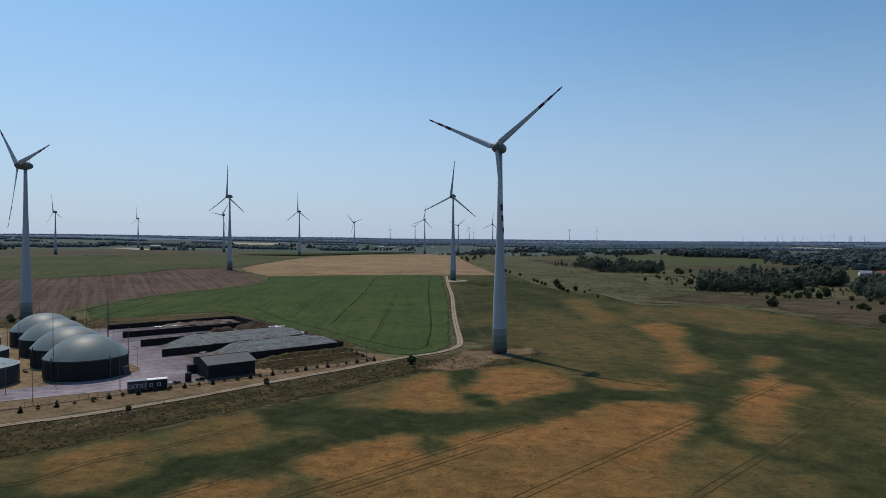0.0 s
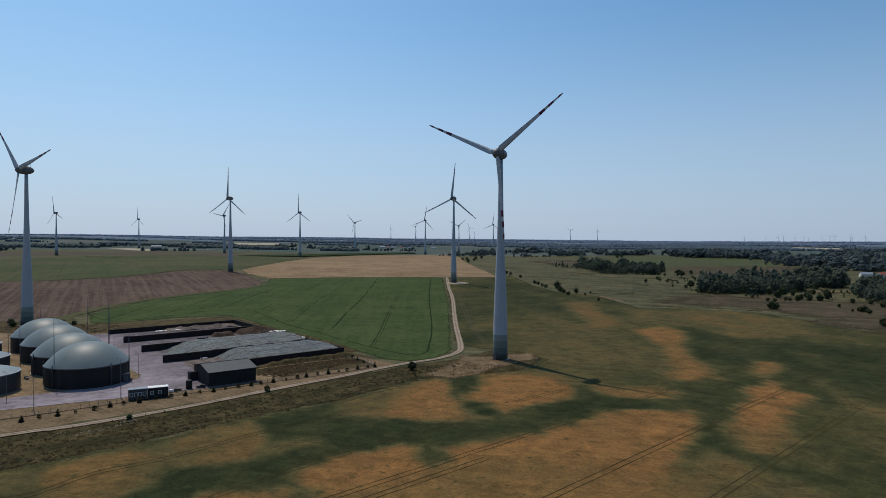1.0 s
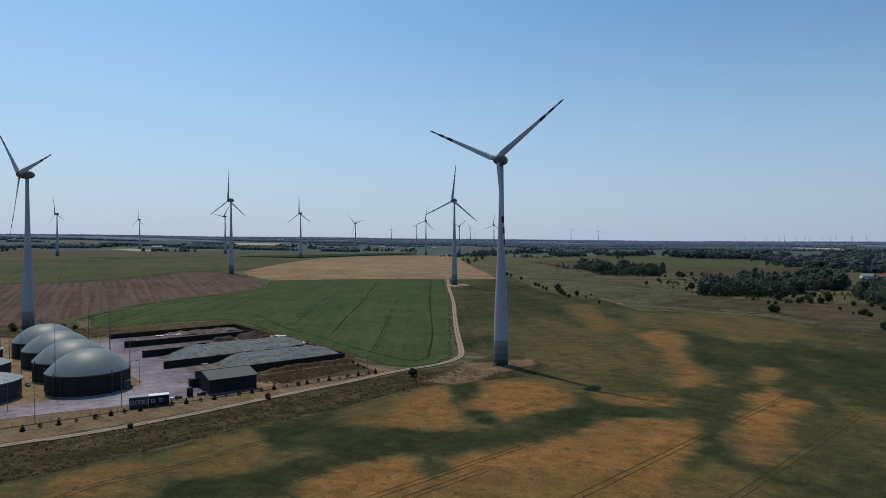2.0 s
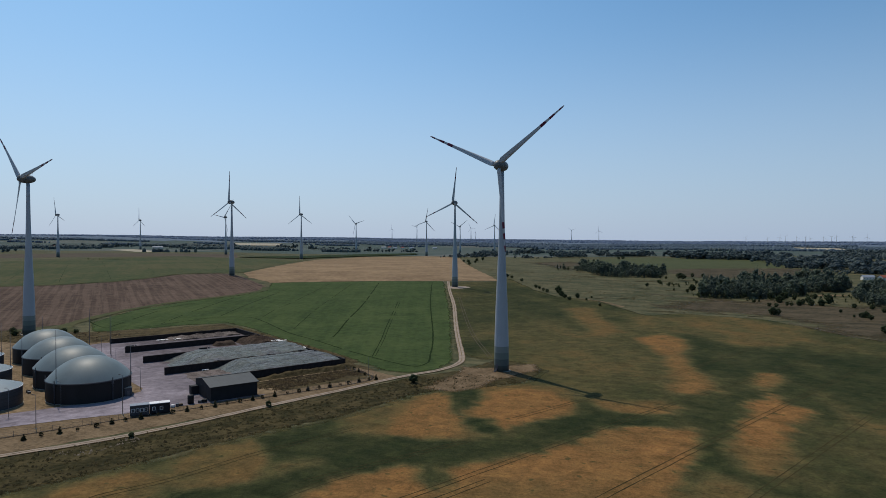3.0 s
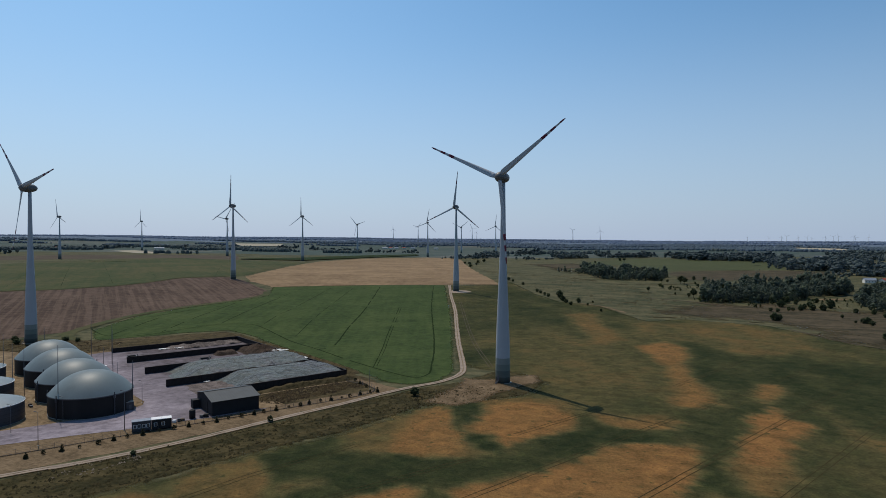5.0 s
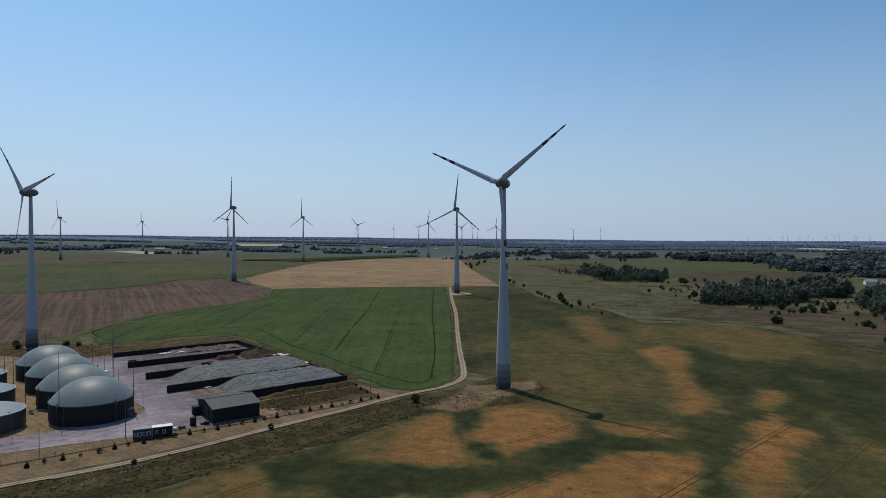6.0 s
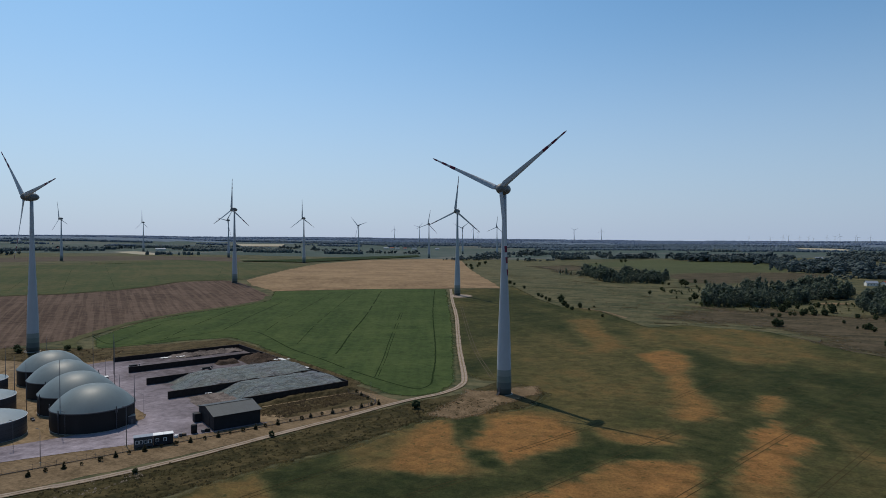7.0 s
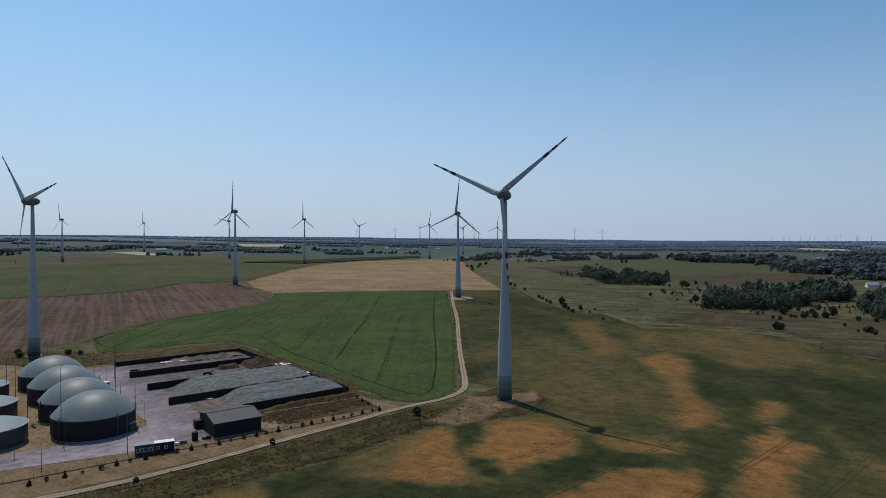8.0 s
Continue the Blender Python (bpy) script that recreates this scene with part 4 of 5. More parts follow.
def store_tank():
    t = thing("storage_tank", Matrix.Identity(4), "round grey storage tank with a pale blue-grey cover", "storage tank", "storage tanks")
    part("wall", lathe([(13, 0), (13, 7.0)], 80, False, False), M["greyclad"], t, smooth=True)
    for k in range(4):
        part("wall_seam", lathe([(13.0, 1.4 * k + 1.35), (13.05, 1.4 * k + 1.38), (13.0, 1.4 * k + 1.41)], 80, False, False), M["clad"], t)
    part("plinth", lathe([(13.2, -0.3), (13.2, 0.12), (13.0, 0.15)], 80, False, False), M["concrete"], t, "pale concrete footing ring")
    part("cover", lathe([(13.1 * (1 - i / 10) + 0.02, 7.0 + 2.6 * (1 - (1 - i / 10) ** 2)) for i in range(11)], 80, False, True), M["lightdome"], t, "pale stretched tank cover", smooth=True)
    part("rim", lathe([(13.0, 6.8), (13.2, 6.85), (13.2, 7.1), (13.05, 7.15)], 80, False, False), M["white"], t, "light metal rim", smooth=True)
    return t


DIGESTERS = [(-142.2, 249.4), (-162.5, 273), (-184.5, 299), (-206.4, 324.4)]
d0 = digester()
for i, (x, y) in enumerate(DIGESTERS):
    m = pose(x, y, 0.14, 0, 0, 37 * i)
    if i == 0:
        d0.matrix_basis = m
    else:
        copy_thing(d0, m)
for x, y in DIGESTERS[:3]:
    arc = [(x + 17.2 * math.cos(radians(a)), y + 17.2 * math.sin(radians(a))) for a in range(165, 262, 12)]
    tagged(part("gravel_ring", strip(bmesh.new(), arc, 1.6, 0.2, 2, 0.9), M["trackside"], smooth=True), "pale gravel ring round the foot of a digester", "gravel", kind="structure")
s0 = store_tank()
for i, (x, y) in enumerate([(-173, 232), (-199, 264), (-225, 296)]):
    m = pose(x, y, 0.1, 0, 0, 0)
    if i == 0:
        s0.matrix_basis = m
    else:
        copy_thing(s0, m)


def at_plant(u, s, z=0.14):
    """A place in the bunker yard: u metres into the bays, s metres along the fronts."""
    p = Vector((-198.8, 371.3, z)) + ALONG * u + FRONT * s
    return Matrix.Translation(p) @ Matrix.Rotation(PLANT_TURN, 4, "Z")


def bunker_wall(u0, u1, s, label, height_m=3.2, panel=4.0):
    t = thing("bunker_wall", at_plant(u0, s), label, "bunker wall", "silage bunker walls")
    n = max(1, round((u1 - u0) / panel))
    w = (u1 - u0) / n
    me = None
    for i in range(n):
        if me is None:
            bm = boxed(0.02, -0.3, -0.3, w - 0.02, 0.3, height_m, bevel=0.05)
            ob = part("wall_panel", bm, M["bunker"], t)
            me = ob.data
        else:
            ob = part_mesh("wall_panel", me, None, t)
        ob.location = (i * w, 0, 0)
    part("coping", boxed(0, -0.36, height_m + 0.003, u1 - u0, 0.36, height_m + 0.18, bevel=0.03), M["bunker"], t, "dark concrete coping")
    return t


for s, u1 in ((0, 76), (36, 76), (72, 76), (108, 76)):
    bunker_wall(0, u1, s, "long dark stained concrete silage bunker wall")
bunker_wall(22, 76, 141, "outer dark silage bunker wall beside the bank")
back = bunker_wall(0, 141, 0, "rear dark wall closing the silage bunker")
back.matrix_basis = at_plant(76.4, -0.3) @ Matrix.Rotation(radians(-90), 4, "Z")


def heap(name, u0, u1, s0, s1, top, mat, label, category, slope=18, rough=0.35, crest=0.5, seed=0, step=0.5, back_slope=2.0, sheets=0.0, free=0.0):
    """A piled body between two bunker walls with a sloping face and a wrinkled skin; sheets: metres between sheet edges."""
    long, deep = u1 - u0, s1 - s0

    def level(u, v):
        s = v / deep
        skew = noise.noise(Vector((s * 3, seed, 0))) * slope * 0.35
        f = smooth_step(0, slope, u - max(0, skew)) * smooth_step(0, back_slope, long - u)
        z = top * f * (0.72 + 0.28 * (1 - abs(2 * s - 2 * crest) ** 2))
        if free:
            f *= smooth_step(0, free, v) * smooth_step(0, free, deep - v)
            z = top * f
        q = Vector((u * 0.22, v * 0.22, seed * 5))
        z += f * (noise.noise(q) * rough + abs(noise.noise(Vector((q.x * 2.2, q.y * 4, q.z)))) * rough * 0.9 + abs(noise.noise(Vector((q.x * 7, q.y * 4, q.z)))) * rough * 0.5)
        return max(z, -0.05)

    nu, ns = int(long / step), int(deep / step)
    vs = [(i / nu * long, -j / ns * deep, level(i / nu * long, j / ns * deep)) for j in range(ns + 1) for i in range(nu + 1)]
    fs = [(j * (nu + 1) + i, j * (nu + 1) + i + nu + 1, j * (nu + 1) + i + nu + 2, j * (nu + 1) + i + 1) for j in range(ns) for i in range(nu)]
    me = bpy.data.meshes.new(name)
    me.from_pydata(vs, [], fs)
    ob = part_mesh(name, me, mat, smooth=True)
    ob.matrix_world = at_plant(u0, s0)

    def edge_of(line, width):
        bm, prev = bmesh.new(), None
        for k, (u, v) in enumerate(line):
            a, b = line[max(0, k - 1)], line[min(len(line) - 1, k + 1)]
            d = Vector((b[0] - a[0], b[1] - a[1], 0)).normalized() * width / 2
            row = [bm.verts.new((u + o * d.y, -(v - o * d.x), level(u + o * d.y, min(deep, max(0, v - o * d.x))) + (0.06 if o else 0.14))) for o in (-1, 0, 1)]
            if prev:
                for m in range(2):
                    bm.faces.new((prev[m], row[m], row[m + 1], prev[m + 1]))
            prev = row
        bmesh.ops.recalc_face_normals(bm, faces=bm.faces[:])
        part("sheet_edge", bm, M["sheet_edge"], ob, "dark weighted sheet edge")

    if sheets:
        for k in range(int((long - slope * 0.5) / sheets)):
            u = slope * 0.5 + (k + 0.5) * sheets
            edge_of([(u + 3.0 * noise.noise(Vector((v * 0.09, k, seed))), v) for v in np.arange(0.6, deep - 0.5, 0.8)], 0.12)
        for k in range(1, int(deep / 12) + 1):
            v = k * deep / (int(deep / 12) + 1)
            edge_of([(u, v + 2.2 * noise.noise(Vector((u * 0.07, k, seed + 4)))) for u in np.arange(slope * 0.25, long - 0.8, 0.8)], 0.14)
    return tagged(ob, label, category)


def tarp_material():
    m, n, l, b = material("silage_sheet", 0.5)
    b.inputs["Specular IOR Level"].default_value = 0.35
    g = noise_node(n, l, 0.45, 7, 0.72, (0.45, 1, 1), 1.6)
    h = noise_node(n, l, 0.045, 3, 0.6)
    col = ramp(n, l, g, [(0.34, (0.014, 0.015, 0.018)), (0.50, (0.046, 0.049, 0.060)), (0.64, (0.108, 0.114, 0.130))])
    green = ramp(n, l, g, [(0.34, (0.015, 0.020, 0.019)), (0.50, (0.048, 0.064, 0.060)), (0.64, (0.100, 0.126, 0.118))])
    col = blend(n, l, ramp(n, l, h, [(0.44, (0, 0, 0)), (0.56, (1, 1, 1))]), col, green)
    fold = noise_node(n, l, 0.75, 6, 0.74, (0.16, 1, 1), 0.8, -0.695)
    # wrinkle shading put into the colour: fold troughs darkened, crests brightened
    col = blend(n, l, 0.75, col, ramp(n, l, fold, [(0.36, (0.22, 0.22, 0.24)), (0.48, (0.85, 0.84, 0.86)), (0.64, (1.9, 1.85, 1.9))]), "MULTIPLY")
    l.new(col, b.inputs["Base Color"])
    bump(n, l, b, fold, 1.0, 0.8)
    return m


M["tarp"] = tarp_material()
M["sheet_edge"] = plain("gravel_bags", (0.046, 0.049, 0.054), 0.8, vary=0.5, scale=1.5)
M["silage"] = crop("silage_rest", (0.034, 0.030, 0.038), (0.082, 0.072, 0.092), (0.190, 0.170, 0.215), 0.3, 0.2, 0.20, 1.2, sharp=2.0)
M["cutface"] = crop("cut_silage_face", (0.014, 0.011, 0.012), (0.030, 0.024, 0.026), (0.085, 0.066, 0.070), 0.3, 0.2, 0.20, 1.2, sharp=2.0)
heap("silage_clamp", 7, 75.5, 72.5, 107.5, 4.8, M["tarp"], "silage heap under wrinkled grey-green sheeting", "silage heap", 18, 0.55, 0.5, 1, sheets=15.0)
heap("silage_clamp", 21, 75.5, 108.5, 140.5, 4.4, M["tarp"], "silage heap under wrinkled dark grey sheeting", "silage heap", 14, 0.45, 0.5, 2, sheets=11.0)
heap("silage_rest", 25, 75.5, 1, 12, 1.5, M["silage"], "low brown remains of silage along a wall", "silage heap", 12, 0.9, 0.2, 3)
heap("silage_rest", 60, 75.5, 37, 71, 3.6, M["cutface"], "open dark face of a cut silage heap", "silage heap", 6, 1.3, 0.6, 4)
heap("silage_rest", 45, 59, 37.5, 48, 1.9, M["cutface"], "small dark mound of silage beside a wall", "silage heap", 4, 0.6, 0.4, 9, free=3.5)
heap("silage_rest", 44, 75.5, 20, 35, 0.7, M["cutface"], "dark crumbs of silage along a wall", "silage heap", 10, 0.8, 0.9, 8)
heap("silage_rest", 6, 26, 110, 138, 0.35, M["silage"], "scattered pale silage crumbs before the heap", "silage heap", 10, 0.45, 0.5, 5, free=6.0)
heap("earth_bank", 22, 80, 142.5, 150, 1.6, M["bank"], "rough brown earth bank beside the bunker", "bank", 20, 0.6, 0.3, 6, back_slope=6, free=3.0)
heap("earth_bank", 77, 88, -8, 139, 2.2, M["bank"], "rough brown earth bank behind the bunker", "bank", 5, 0.8, 0.5, 7, back_slope=6, free=10.0)


def scrap_sheet(u, s, z, w, d, seed, mat, label):
    """A crumpled piece of plastic sheet."""
    vs, n = [], 12
    for j in range(n + 1):
        for i in range(n + 1):
            q = Vector((i * 0.5, j * 0.5, seed))
            vs.append(((i / n - 0.5) * w * (1 + 0.3 * noise.noise(q)), (j / n - 0.5) * d * (1 + 0.3 * noise.noise(q + Vector((9, 0, 0)))), 0.35 + 0.45 * noise.noise(q * 1.3) + 0.2 * noise.noise(q * 3)))
    me = bpy.data.meshes.new("sheet")
    me.from_pydata(vs, [], [(j * (n + 1) + i, j * (n + 1) + i + 1, (j + 1) * (n + 1) + i + 1, (j + 1) * (n + 1) + i) for j in range(n) for i in range(n)])
    ob = part_mesh("plastic_sheet", me, mat, smooth=True)
    ob.matrix_world = at_plant(u, s, z)
    tagged(ob, label, "plastic sheet", "loose sheets")


for k, (u, s, z, w, d) in enumerate([(72.5, 58, 2.8, 4, 2), (74, 66, 3.2, 6, 3), (75, 73, 3.9, 5, 2), (60, 66, 0.6, 6, 2.5), (55, 69, 0.3, 4, 2), (36, 9, 1.0, 5, 2), (28, 6, 0.8, 6, 2), (74, 100, 3.6, 3, 3), (18, 110, 0.2, 3, 1)]):
    scrap_sheet(u, s, z, w, d, k * 3.1, M["white"], "crumpled white plastic sheet on the silage")
for k, (u, s, w, d) in enumerate([(64, 60, 9, 5), (52, 67, 10, 4)]):
    scrap_sheet(u, s, 1.4, w, d, 40 + k, M["bunker"], "crumpled black plastic sheet")


def flat_trailer(u, s):
    t = thing("flat_trailer", at_plant(u, s), "low dark flat trailer parked in a bunker bay", "trailer")
    part("deck", boxed(-3, -1.2, 0.9, 3, 1.2, 1.15, bevel=0.04), M["steel"], t)
    part("headboard", boxed(2.8, -1.2, 1.153, 3, 1.2, 2.0, bevel=0.03), M["steel"], t)
    for x in (-1.8, 1.8):
        for y in (-1.1, 1.1):
            w = part("wheel", lathe([(0.2, -0.14), (0.46, -0.14), (0.5, -0.08), (0.5, 0.08), (0.46, 0.14), (0.2, 0.14)], 16), M["bunker"], t, "black rubber wheel")
            w.matrix_basis = pose(x, y, 0.5, 90, 0, 0)
    part("load", boxed(-2.4, -0.9, 1.153, 1.8, 0.9, 1.9, bevel=0.15), M["clad"], t, "dark covered load")


flat_trailer(36, 55)
# this one stands in for a low block wall at the bay front
flat_trailer(6, 22)


def barn():
    """Dark sheet-clad shed with a low gable roof."""
    t = thing("barn", Matrix.Translation((-90.3, 240.2, 0.14)) @ Matrix.Rotation(math.atan2(0.604, 0.797), 4, "Z"), "dark sheet-clad shed with a grey low-pitched roof", "barn")
    w, d, eave, ridge = 18.4, 20.0, 5.5, 7.4
    for name, a in (("front_wall", (0, 0, 0, w, 0.25, eave)), ("rear_wall", (0, d - 0.25, 0, w, d, eave))):
        part(name, boxed(*a), M["barnwall"], t)
    for x in (0, w - 0.25):
        bm = bmesh.new()
        ring = [(0.25, 0), (d - 0.25, 0), (d - 0.25, eave), (d / 2, ridge - 0.15), (0.25, eave)]
        a = [bm.verts.new((x, y, z)) for y, z in ring]
        b = [bm.verts.new((x + 0.25, y, z)) for y, z in ring]
        bm.faces.new(a[::-1]), bm.faces.new(b)
        for i in range(5):
            bm.faces.new((a[i], a[(i + 1) % 5], b[(i + 1) % 5], b[i]))
        bmesh.ops.recalc_face_normals(bm, faces=bm.faces[:])
        part("gable_wall", bm, M["barnwall"], t)
    for side in (0, 1):
        bm = bmesh.new()
        y0, y1 = (-0.6, d / 2) if side == 0 else (d + 0.6, d / 2)
        z0 = eave - 0.12
        cols = 34
        top = []
        for i in range(cols + 1):
            x = -0.5 + (w + 1) * i / cols
            k = 0.01 if i % 2 else 0.0
            top.append((bm.verts.new((x, y0, z0 + 0.15 + k)), bm.verts.new((x, y1, ridge + 0.15 + k)), bm.verts.new((x, y1, ridge)), bm.verts.new((x, y0, z0))))
        for p, q in zip(top, top[1:]):
            for i in range(4):
                bm.faces.new((p[i], q[i], q[(i + 1) % 4], p[(i + 1) % 4]))
        bm.faces.new(top[0]), bm.faces.new(top[-1])
        bmesh.ops.recalc_face_normals(bm, faces=bm.faces[:])
        part("roof_slope", bm, M["roof"], t, "grey ribbed roof sheet")
    part("ridge_cap", boxed(-0.5, d / 2 - 0.3, ridge + 0.14, w + 0.5, d / 2 + 0.3, ridge + 0.28, bevel=0.05), M["roof"], t)
    part("sliding_door", boxed(-0.12, 6, 0.05, -0.004, 13, 4.6, bevel=0.03), M["clad"], t, "dark sliding door")
    part("lean_to", boxed(-3.0, d - 4.5, 0, -0.02, d - 1.5, 3.4, bevel=0.05), M["barnwall"], t, "small dark lean-to")
    return t


barn()


def office(name, m, length, wall, roofmat, label, openings):
    t = thing(name, m, label, "container", "site containers")
    part("body", boxed(0, 0, 0.2, length, 3.1, 3.6, bevel=0.05), wall, t)
    for i in range(4):
        x, y = (0.1, length - 0.3)[i % 2], (0.1, 2.8)[i // 2]
        part("foot", boxed(x, y, -0.05, x + 0.2, y + 0.2, 0.197), M["concrete"], t)
    n = 2 if roofmat is M["white"] else 3
    for i in range(n):
        part("roof_panel", boxed(-0.1 + (length + 0.2) * i / n + 0.02, -0.12, 3.603, -0.1 + (length + 0.2) * (i + 1) / n - 0.02, 3.22, 3.80, bevel=0.03), roofmat, t)
    for k, x in enumerate(openings):
        w = part("window", boxed(x - 0.55, -0.05, 1.3, x + 0.55, -0.003, 2.6), M["white"], t, "white-framed window")
        part("pane", boxed(x - 0.42, -0.07, 1.4, x + 0.42, -0.053, 2.5), M["glass"], w, "dark window glass")
    return t


c_turn = math.atan2(5.1, 10.1)
base = Matrix.Translation((-110.9, 219.0, 0.16)) @ Matrix.Rotation(c_turn, 4, "Z")
office("site_container", base, 6.2, M["greyclad"], M["slate"], "grey site container with a row of windows", (1.0, 2.4, 3.8, 5.2))
office("site_container", base @ Matrix.Translation((6.35, 0.1, 0)), 6.6, M["barnwall"], M["white"], "dark site container with a white roof", (1.3, 3.8))


def vertical_tank(x, y):
    t = thing("upright_tank", pose(x, y, 0.14), "small dark upright cylindrical tank", "tank", "upright tanks")
    part("shell", lathe([(1.15, 0), (1.15, 3.0), (1.0, 3.2), (0.5, 3.35)], 24), M["clad"], t, smooth=True)
    part("hatch", lathe([(0.35, 3.3), (0.35, 3.5), (0.3, 3.55)], 12), M["steel"], t, "grey filler hatch")


def kiosk(x, y, w, d, h, wall, roofmat, label, turn):
    t = thing("plant_kiosk", pose(x, y, 0.14, 0, 0, turn), label, "kiosk")
    part("body", boxed(0, 0, 0, w, d, h, bevel=0.04), wall, t)
    part("roof_panel", boxed(-0.15, -0.15, h + 0.003, w + 0.15, d + 0.15, h + 0.22, bevel=0.04), roofmat, t)
    part("door", boxed(w * 0.4, -0.05, 0.1, w * 0.4 + 0.9, -0.003, 2.1), M["steel"], t, "grey metal door")


kiosk(-178, 318, 4.5, 3, 3, M["greyclad"], M["white"], "small grey plant kiosk with a white roof", 40)
kiosk(-180.5, 284, 5.5, 3, 3.4, M["clad"], M["roof"], "dark pump container between two digesters", -50)
kiosk(-127.5, 247.5, 3, 2.4, 3.2, M["greyclad"], M["concrete"], "small grey plant kiosk beside a digester", 40)
for k, (x, y, w, h, m) in enumerate([(-101.5, 232, 1.2, 0.9, "white"), (-100.4, 233.4, 1.0, 1.1, "steel"), (-99.6, 234.6, 1.4, 0.7, "bark"), (-93.8, 238.6, 1.2, 1.0, "steel"), (-92.4, 239.4, 1.6, 1.2, "clad"), (-168.5, 252.5, 1.2, 0.8, "steel"), (-170, 254, 1.0, 1.0, "clad")]):
    ob = part("crate", boxed(-w / 2, -w / 2, 0, w / 2, w / 2, h, bevel=0.06), M[m])
    ob.matrix_world = pose(x, y, 0.14, 0, 0, 25 * k)
    tagged(ob, "small crate lying about the yard", "crate", "loose crates")
vertical_tank(-97.0, 237.6)


def mast(x, y, top, lamp=False, thick=0.14):
    t = thing("lamp_post" if lamp else "lightning_mast", pose(x, y, 0.14), "slim dark lamp post in the yard" if lamp else "tall thin dark lightning mast", "lamp post" if lamp else "mast", "yard poles")
    part("pole", lathe([(thick, 0), (thick * 0.85, top * 0.5), (thick * 0.45, top)], 8), M["steel"], t, smooth=True)
    part("base_plate", boxed(-0.3, -0.3, -0.1, 0.3, 0.3, 0.12, bevel=0.02), M["concrete"], t)
    if lamp:
        part("lamp_head", box(rod(bmesh.new(), (0, 0, top - 0.1), (-1.1, 0.5, top + 0.2), 0.05), -1.7, 0.3, top + 0.12, -0.9, 0.7, top + 0.3, 0.04), M["steel"], t, "flat lamp head on a short arm")


for x, y, h, lamp, thick in [(-135, 205, 11, True, 0.12), (-115, 222, 14, True, 0.15), (-127.5, 253, 19, False, 0.2), (-148, 237, 28, False, 0.16), (-144, 233.4, 9, True, 0.1), (-179, 326, 12, False, 0.12), (-163, 305, 24, False, 0.14), (-127, 260, 9, True, 0.1), (-153, 218, 10, True, 0.1),
                             (-171, 252, 24, False, 0.16), (-193, 277, 22, False, 0.16), (-216, 304, 22, False, 0.16), (-182, 340, 22, False, 0.16), (-200, 352, 24, False, 0.16), (-145, 275, 14, False, 0.14), (-222, 345, 20, False, 0.14), (-35, 285, 9, False, 0.1)]:
    mast(x, y, h, lamp, thick)


def fence(pts):
    t = thing("wire_fence", Matrix.Identity(4), "low wire mesh fence with thin grey posts", "fence")
    line = curve_points(pts, 3.0)
    post = None
    rails = [bmesh.new() for _ in range(4)]
    for i, p in enumerate(line):
        z = height(p.x, p.y)
        if post is None:
            post = part("post", rod(bmesh.new(), (0, 0, -0.2), (0, 0, 1.9), 0.05), M["steel"], t)
            post.location = (p.x, p.y, z)
            me = post.data
        else:
            part_mesh("post", me, None, t).location = (p.x, p.y, z)
        if i:
            q = line[i - 1]
            for k, bm in enumerate(rails):
                rod(bm, (q.x, q.y, height(q.x, q.y) + 0.15 + 0.5 * k), (p.x, p.y, z + 0.15 + 0.5 * k), 0.02, sides=4)
    for bm in rails:
        part("wire", bm, M["steel"], t)
    part("kerb_plate", strip(bmesh.new(), pts, 0.5, 0.25, 3), M["bunker"], t, "dark plank along the foot")


fence([(-200, 150), (-140, 194), (-108, 219), (-70, 248), (-33, 280), (-50, 304)])

# ------------------------------------------------------------------ trees
def lump_arrays():
    bm = bmesh.new()
    bmesh.ops.create_icosphere(bm, subdivisions=1, radius=1)
    v = np.array([tuple(q.co) for q in bm.verts])
    f = np.array([[q.index for q in x.verts] for x in bm.faces])
    bm.free()
    return v, f


LUMP_V, LUMP_F = lump_arrays()
rng = np.random.default_rng(7)


def leaf_cards(centres, size, per):
    """Small tilted leaf sprays scattered round the clump centres."""
    n = len(centres) * per
    c = np.repeat(centres, per, axis=0) + rng.normal(size=(n, 3)) * size * 0.75
    a, b = rng.normal(size=(n, 3)), rng.normal(size=(n, 3))
    a /= np.linalg.norm(a, axis=1)[:, None]
    b -= a * (a * b).sum(1)[:, None]
    b /= np.linalg.norm(b, axis=1)[:, None]
    k = size * rng.uniform(0.12, 0.30, (n, 1))
    v = np.stack([c - a * k, c + b * k * 0.7, c + a * k, c - b * k * 0.7], 1).reshape(-1, 3)
    i = np.arange(n)[:, None] * 4
    return v, np.concatenate([i + [0, 1, 2], i + [0, 2, 3]])


